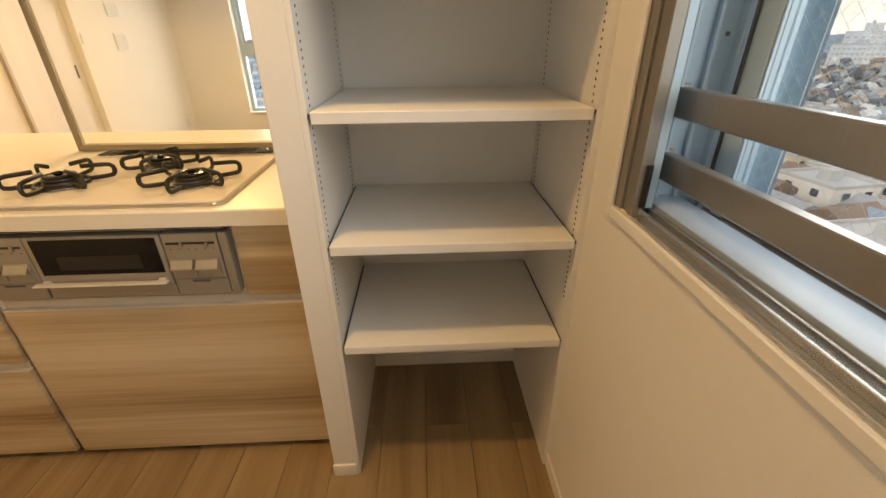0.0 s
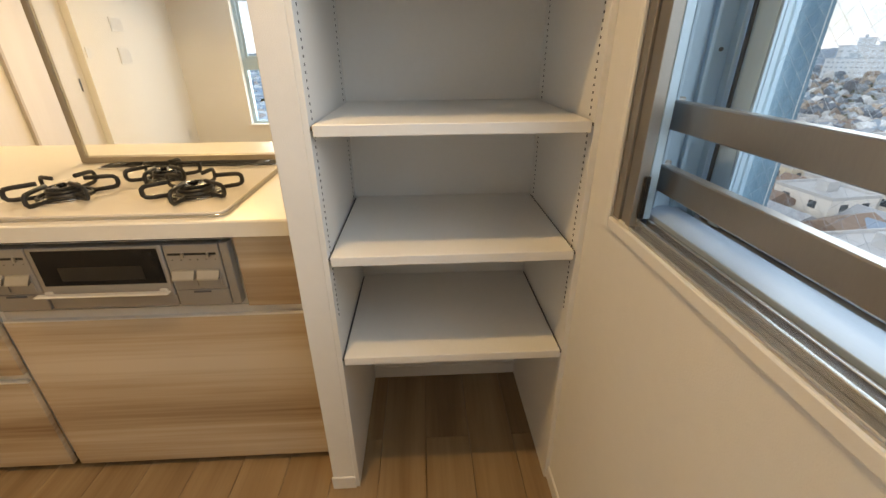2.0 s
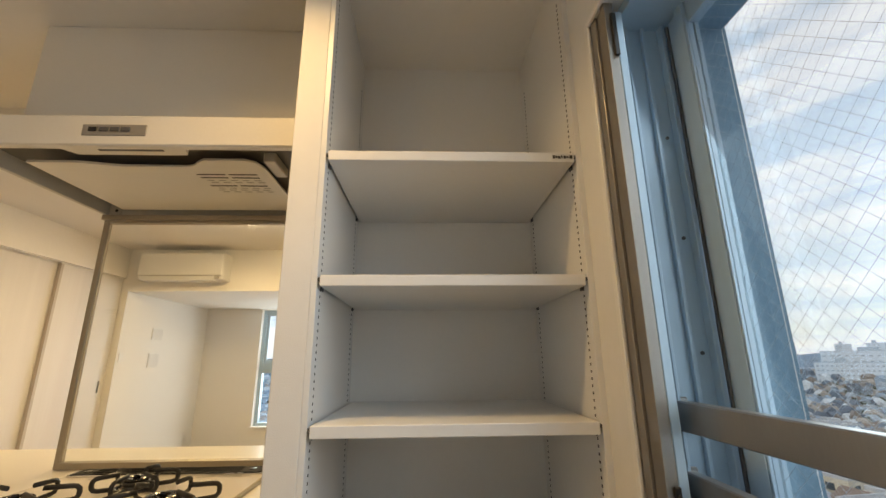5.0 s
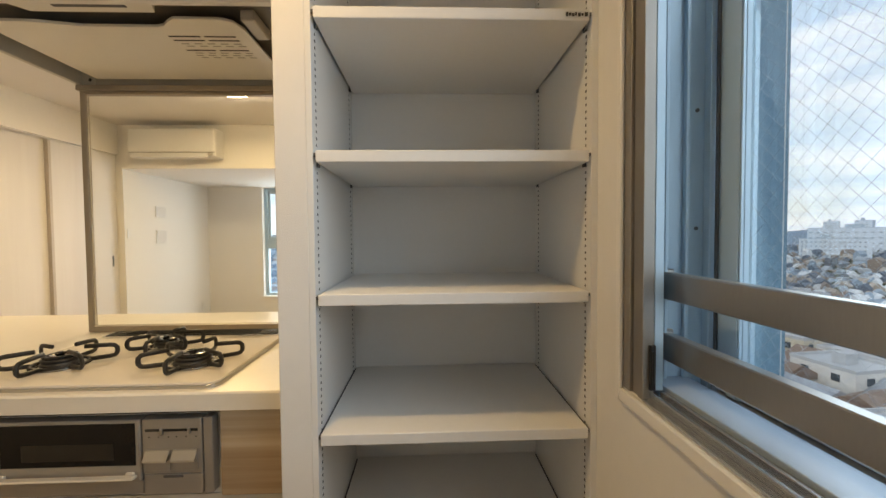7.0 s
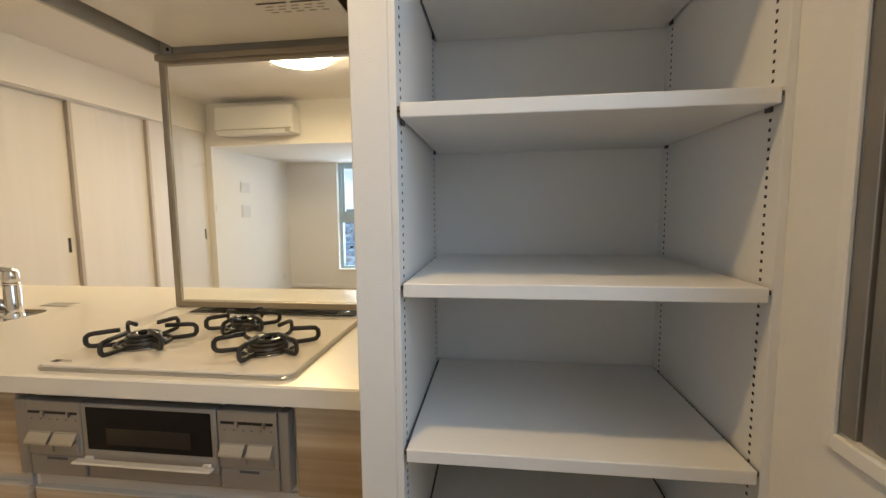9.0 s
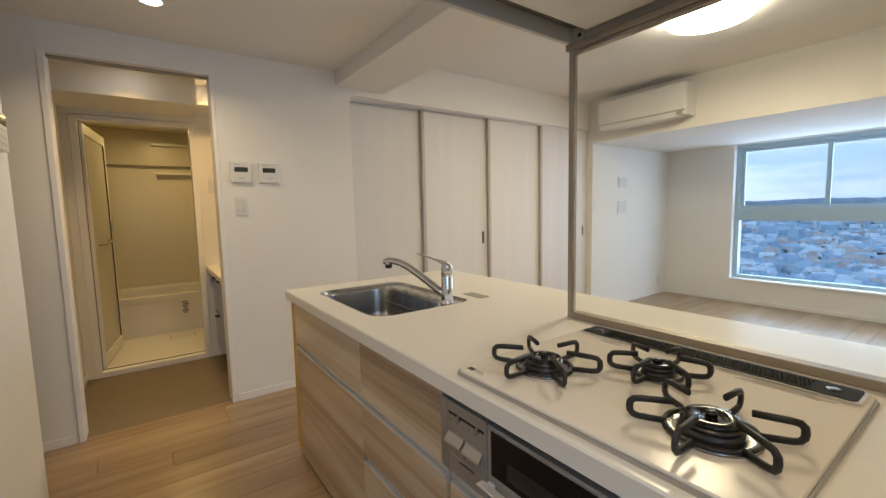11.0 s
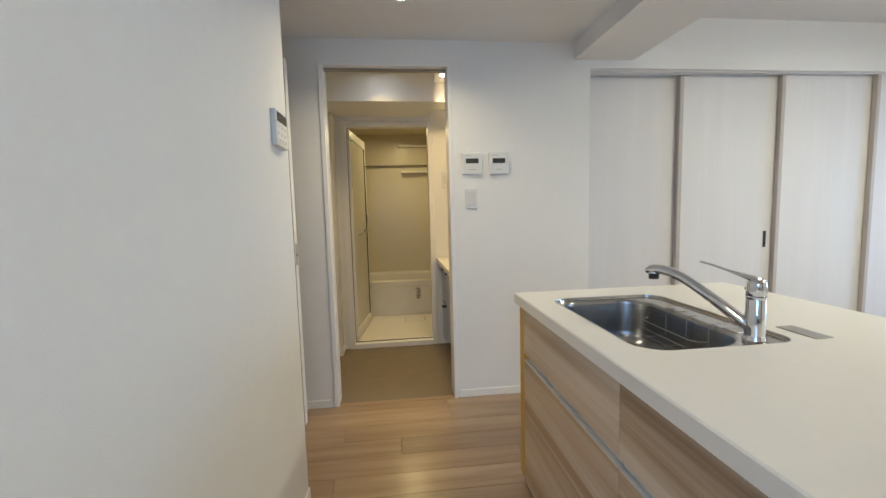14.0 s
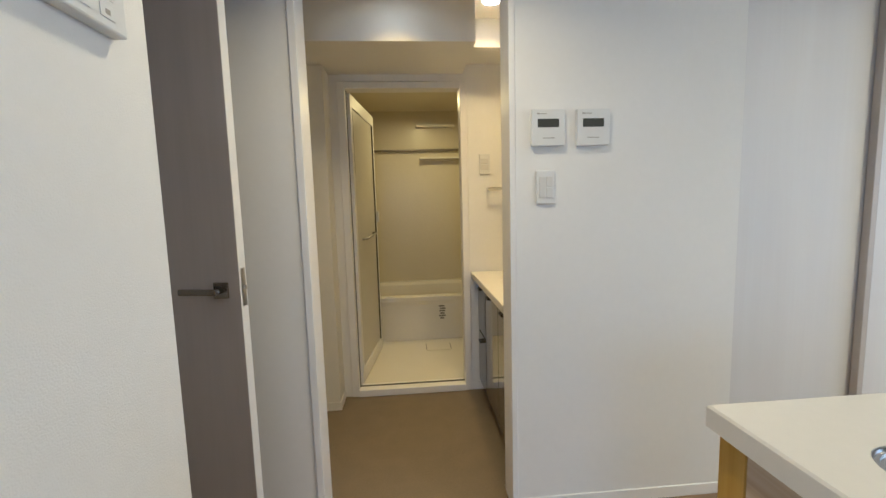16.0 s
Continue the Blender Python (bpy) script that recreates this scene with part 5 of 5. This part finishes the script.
FACES = [material("render_" + n, c, 0.85, var=0.08, scale=0.6) for n, c in (("white", (0.68, 0.68, 0.66)), ("cream", (0.60, 0.54, 0.42)), ("grey", (0.42, 0.43, 0.44)), ("tan", (0.42, 0.31, 0.23)))]
M_WIN = material("far_window", (0.05, 0.065, 0.08), 0.15, var=0.2, scale=0.5)
M_LEAF = material("far_leaves", (0.055, 0.065, 0.035), 0.9, var=0.4, scale=1.5)
whole("ground", boxes((-2600, 2600, -2600, 2600, GROUND - 4, GROUND)), M_TOWN, "grey town ground far below", "ground", kind="structure")


def house(w, d, h, gable, face, roof):
    """A small town house at the origin: walls, roof, windows on its four sides."""
    o = thing("house", (0, 0, 0), "small town house with rendered walls and pitched roof" if gable else "flat-roofed town house with rendered walls", "house", "town houses")
    part("wall", boxes((-w / 2, w / 2, -d / 2, d / 2, 0, h)), face, o)
    bm = bmesh.new()
    e = 0.5
    if gable:
        r = h + w * 0.26
        for y in (-d / 2 - e, d / 2 + e):
            for x, z in ((-w / 2 - e, h - 0.1), (0, r), (w / 2 + e, h - 0.1), (w / 2 + e, h - 0.35), (-w / 2 - e, h - 0.35)):
                bm.verts.new((x, y, z))
        bm.verts.ensure_lookup_table()
        L = list(bm.verts)
        bm.faces.new(L[:5])
        bm.faces.new(L[5:][::-1])
        for j in range(5):
            bm.faces.new((L[j], L[(j + 1) % 5], L[5 + (j + 1) % 5], L[5 + j]))
    else:
        for q in ((-w / 2 - 0.1, w / 2 + 0.1, -d / 2 - 0.1, -d / 2 + 0.2, h, h + 0.6), (-w / 2 - 0.1, w / 2 + 0.1, d / 2 - 0.2, d / 2 + 0.1, h, h + 0.6), (-w / 2 - 0.1, -w / 2 + 0.2, -d / 2 + 0.2, d / 2 - 0.2, h, h + 0.6),
                  (w / 2 - 0.2, w / 2 + 0.1, -d / 2 + 0.2, d / 2 - 0.2, h, h + 0.6), (-w / 2 + 0.2, w / 2 - 0.2, -d / 2 + 0.2, d / 2 - 0.2, h, h + 0.1), (-1.2, 1.4, -1, 1.3, h + 0.1, h + 2.0)):
            cube(bm, *q)
    part("roof", bm, roof, o)
    for k in range(int(h // 2.8)):
        z = 0.9 + k * 2.8
        for s in (-1, 1):
            for x in (-w * 0.25, w * 0.2):
                part("window", boxes((x - 0.8, x + 0.8, s * d / 2 - 0.05, s * d / 2 + 0.05, z, z + 1.3)), M_WIN, o)
            for y in (-d * 0.25, d * 0.22):
                part("window", boxes((s * w / 2 - 0.05, s * w / 2 + 0.05, y - 0.7, y + 0.7, z, z + 1.3)), M_WIN, o)
    return o


rng = random.Random(7)
protos = [house(8, 9, 6.0, True, FACES[0], ROOFS[0]), house(9, 10, 6.2, True, FACES[1], ROOFS[2]), house(10, 11, 8.6, False, FACES[0], ROOFS[3]),
          house(8, 8, 5.8, True, FACES[2], ROOFS[1]), house(11, 9, 8.8, False, FACES[1], ROOFS[3]), house(9, 8, 6.0, True, FACES[3], ROOFS[4])]
spots = []
for i in range(15):
    r = 52 + i * 12
    for j in range(int(2 + r * 0.075)):
        a = radians(22 + 42 * (j + 0.5) / int(2 + r * 0.075) + rng.uniform(-1.0, 1.0))
        spots.append((r * math.cos(a) + rng.uniform(-2, 2), r * math.sin(a) + rng.uniform(-2, 2)))
k = 0
for x, y in spots:
    if k < len(protos):
        o = protos[k]
        o.matrix_basis = pose(x, y, GROUND, 0, 0, rng.choice((8, 98, 188, 14)))
    else:
        o = copy_thing(rng.choice(protos), pose(x, y, GROUND, 0, 0, rng.choice((8, 98, 188, 278)) + rng.uniform(-6, 6)))
    k += 1


def far_town(name, mat_wall, n, seed, r0, r1, a0, a1, hi):
    """Very many small roofs far away, as one mesh."""
    g = random.Random(seed)
    bm = bmesh.new()
    vs, fs = [], []
    for _ in range(n):
        r = r0 + (r1 - r0) * g.random() ** 1.5
        a = radians(g.uniform(a0, a1))
        x, y = r * math.cos(a), r * math.sin(a)
        w, d, h = g.uniform(1.4, 3.4), g.uniform(1.4, 3.4), g.uniform(2.6, hi)
        if r > 350 and g.random() < 0.04:
            w, h = w * 1.8, h * 1.8
        t = g.choice((0.2, 0.5, 0.9, 1.3)) + g.uniform(-0.15, 0.15)
        c, s = math.cos(t), math.sin(t)
        b = len(vs)
        rise = g.choice((0, 2.2, 2.4))
        for z, kx in ((GROUND, 1), (GROUND + h, 1)):
            for px, py in ((-w, -d), (w, -d), (w, d), (-w, d)):
                vs.append((x + px * c - py * s, y + px * s + py * c, z))
        for px in (-w, w):
            vs.append((x + px * c, y + px * s, GROUND + h + rise))
        fs += [(b, b + 1, b + 5, b + 4), (b + 1, b + 2, b + 6, b + 9, b + 5), (b + 2, b + 3, b + 7, b + 6), (b + 3, b, b + 4, b + 8, b + 7), (b + 4, b + 5, b + 9, b + 8), (b + 6, b + 7, b + 8, b + 9)]
    me = bpy.data.meshes.new(name)
    me.from_pydata(vs, [], fs)
    me.materials.append(mat_wall)
    return tagged(new(name, me), "dense far roofs of the town", "far houses", kind="stuff")


# aerial haze is mixed into these bluish roof colours
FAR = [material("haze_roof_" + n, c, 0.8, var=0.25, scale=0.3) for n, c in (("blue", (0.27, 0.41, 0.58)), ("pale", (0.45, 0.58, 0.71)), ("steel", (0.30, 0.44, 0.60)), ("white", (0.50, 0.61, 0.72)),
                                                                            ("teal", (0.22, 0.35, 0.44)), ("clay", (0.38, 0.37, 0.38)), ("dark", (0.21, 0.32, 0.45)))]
i = 0
NEARER = [material("town_roof_" + n, c, 0.7, var=0.3, scale=0.4) for n, c in (("slate", (0.13, 0.17, 0.22)), ("grey", (0.30, 0.35, 0.40)), ("white", (0.56, 0.61, 0.65)), ("brown", (0.20, 0.165, 0.14)),
                                                                              ("black", (0.085, 0.11, 0.15)), ("tan", (0.35, 0.31, 0.27)), ("steel", (0.24, 0.32, 0.40)))]
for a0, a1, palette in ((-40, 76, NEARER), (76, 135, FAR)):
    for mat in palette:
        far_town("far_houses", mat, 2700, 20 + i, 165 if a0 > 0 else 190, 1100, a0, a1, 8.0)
        i += 1


g = random.Random(77)
tree_v, tree_f = [], []
for _ in range(2200):
    r, a = 120 + 700 * g.random() ** 1.4, radians(g.uniform(15, 130))
    x, y, w, h = r * math.cos(a), r * math.sin(a), g.uniform(1.5, 4), g.uniform(5, 9)
    b = len(tree_v)
    for z, q in ((GROUND, 0.3), (GROUND + h * 0.35, 0.9), (GROUND + h * 0.7, 1.0), (GROUND + h, 0.35)):
        for k in range(6):
            t = k * 1.0472 + z
            tree_v.append((x + w * q * math.cos(t) * g.uniform(0.7, 1.2), y + w * q * math.sin(t) * g.uniform(0.7, 1.2), z + g.uniform(-0.4, 0.4)))
    for j in range(3):
        for k in range(6):
            tree_f.append((b + j * 6 + k, b + j * 6 + (k + 1) % 6, b + j * 6 + 6 + (k + 1) % 6, b + j * 6 + 6 + k))
    tree_f.append(tuple(b + 18 + k for k in range(6)))
me = bpy.data.meshes.new("far_trees")
me.from_pydata(tree_v, [], tree_f)
me.materials.append(M_LEAF)
tagged(new("far_trees", me), "dark tree tops between the far roofs", "far trees", kind="stuff")


# large buildings: haze of the distance is painted into walls, roofs and windows
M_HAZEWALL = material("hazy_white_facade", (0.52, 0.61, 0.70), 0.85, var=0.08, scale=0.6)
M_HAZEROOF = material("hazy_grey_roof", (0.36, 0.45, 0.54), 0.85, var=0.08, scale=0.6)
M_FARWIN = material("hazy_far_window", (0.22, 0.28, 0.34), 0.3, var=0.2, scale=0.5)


def slab_block(x, y, w, d, h, turn, floors, cols, label):
    """A long white building with rows of windows."""
    o = thing("office_block", (0, 0, 0), label, "building", "large buildings")
    part("wall", boxes((-w / 2, w / 2, -d / 2, d / 2, 0, h)), M_HAZEWALL, o)
    part("roof", boxes((-w / 2 - 0.4, w / 2 + 0.4, -d / 2 - 0.4, d / 2 + 0.4, h, h + 0.8), (-w * 0.2, -w * 0.05, -d * 0.3, d * 0.3, h + 0.8, h + 5)), M_HAZEROOF, o)
    for f in range(floors):
        z = 1.5 + f * (h - 1.5) / floors
        for c in range(cols):
            x0 = -w / 2 + 2 + c * (w - 4) / cols
            part("window", boxes((x0, x0 + (w - 4) / cols * 0.45, -d / 2 - 0.1, -d / 2 + 0.1, z + 0.6, z + 1.9)), M_FARWIN, o)
    o.matrix_basis = pose(x, y, GROUND, 0, 0, turn)


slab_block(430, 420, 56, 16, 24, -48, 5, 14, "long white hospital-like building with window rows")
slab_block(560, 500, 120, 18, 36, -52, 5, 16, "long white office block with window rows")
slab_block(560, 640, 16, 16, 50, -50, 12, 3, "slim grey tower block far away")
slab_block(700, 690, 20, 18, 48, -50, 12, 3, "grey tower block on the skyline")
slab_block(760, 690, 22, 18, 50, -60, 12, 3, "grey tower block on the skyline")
bm = bmesh.new()
g = random.Random(3)
n = 1100
vs = []
for i in range(n + 1):
    a = radians(-45 + 185 * i / n)
    r = 1500
    vs.append((bm.verts.new((r * math.cos(a), r * math.sin(a), GROUND)), bm.verts.new((r * math.cos(a), r * math.sin(a), 5 + 7 * noise.noise((i * 0.019, 0, 0)) + 4 * noise.noise((i * 0.1, 3, 0)) + 2.5 * noise.noise((i * 0.43, 7, 0)) + 1.6 * noise.noise((i * 1.3, 5, 0))))))
for p, q in zip(vs, vs[1:]):
    bm.faces.new((p[0], q[0], q[1], p[1]))
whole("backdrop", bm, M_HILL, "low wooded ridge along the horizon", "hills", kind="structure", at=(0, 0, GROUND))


# ---- oak floorboards ----
P = 0.151
plank_mesh = {}


def plank(x, y, w, length, parent):
    key = (round(w, 3), round(length, 3))
    if key not in plank_mesh:
        plank_mesh[key] = finish("floorboard", cube(bmesh.new(), 0.0006, w - 0.0006, 0.0006, length - 0.0006, 0, 0.012, bevel=0.0012), M_FLOOR, (0, 0, 0))
    ob = new("floorboard", plank_mesh[key])
    ob.parent = parent
    ob.location = (x, y, -0.012)


boards = thing("floor", (0, 0, 0), "oak floorboards laid side by side", "floor", kind="structure")
g = random.Random(5)
x = 0.207 - P * 22
col = 0
while x < 0.585:
    w = min(P, 0.590 - x)
    if x + w > DW - 0.012:
        x0 = max(x, DW - 0.012)
        y = -1.95 - g.choice((0.0, 0.3, 0.6, 0.9))
        while y < 5.49:
            a, b = max(y, -1.95), min(y + 1.21, 5.494)
            if b - a > 0.05:
                plank(x0, a, x + w - x0, b - a, boards)
            y += 1.21
    x += P
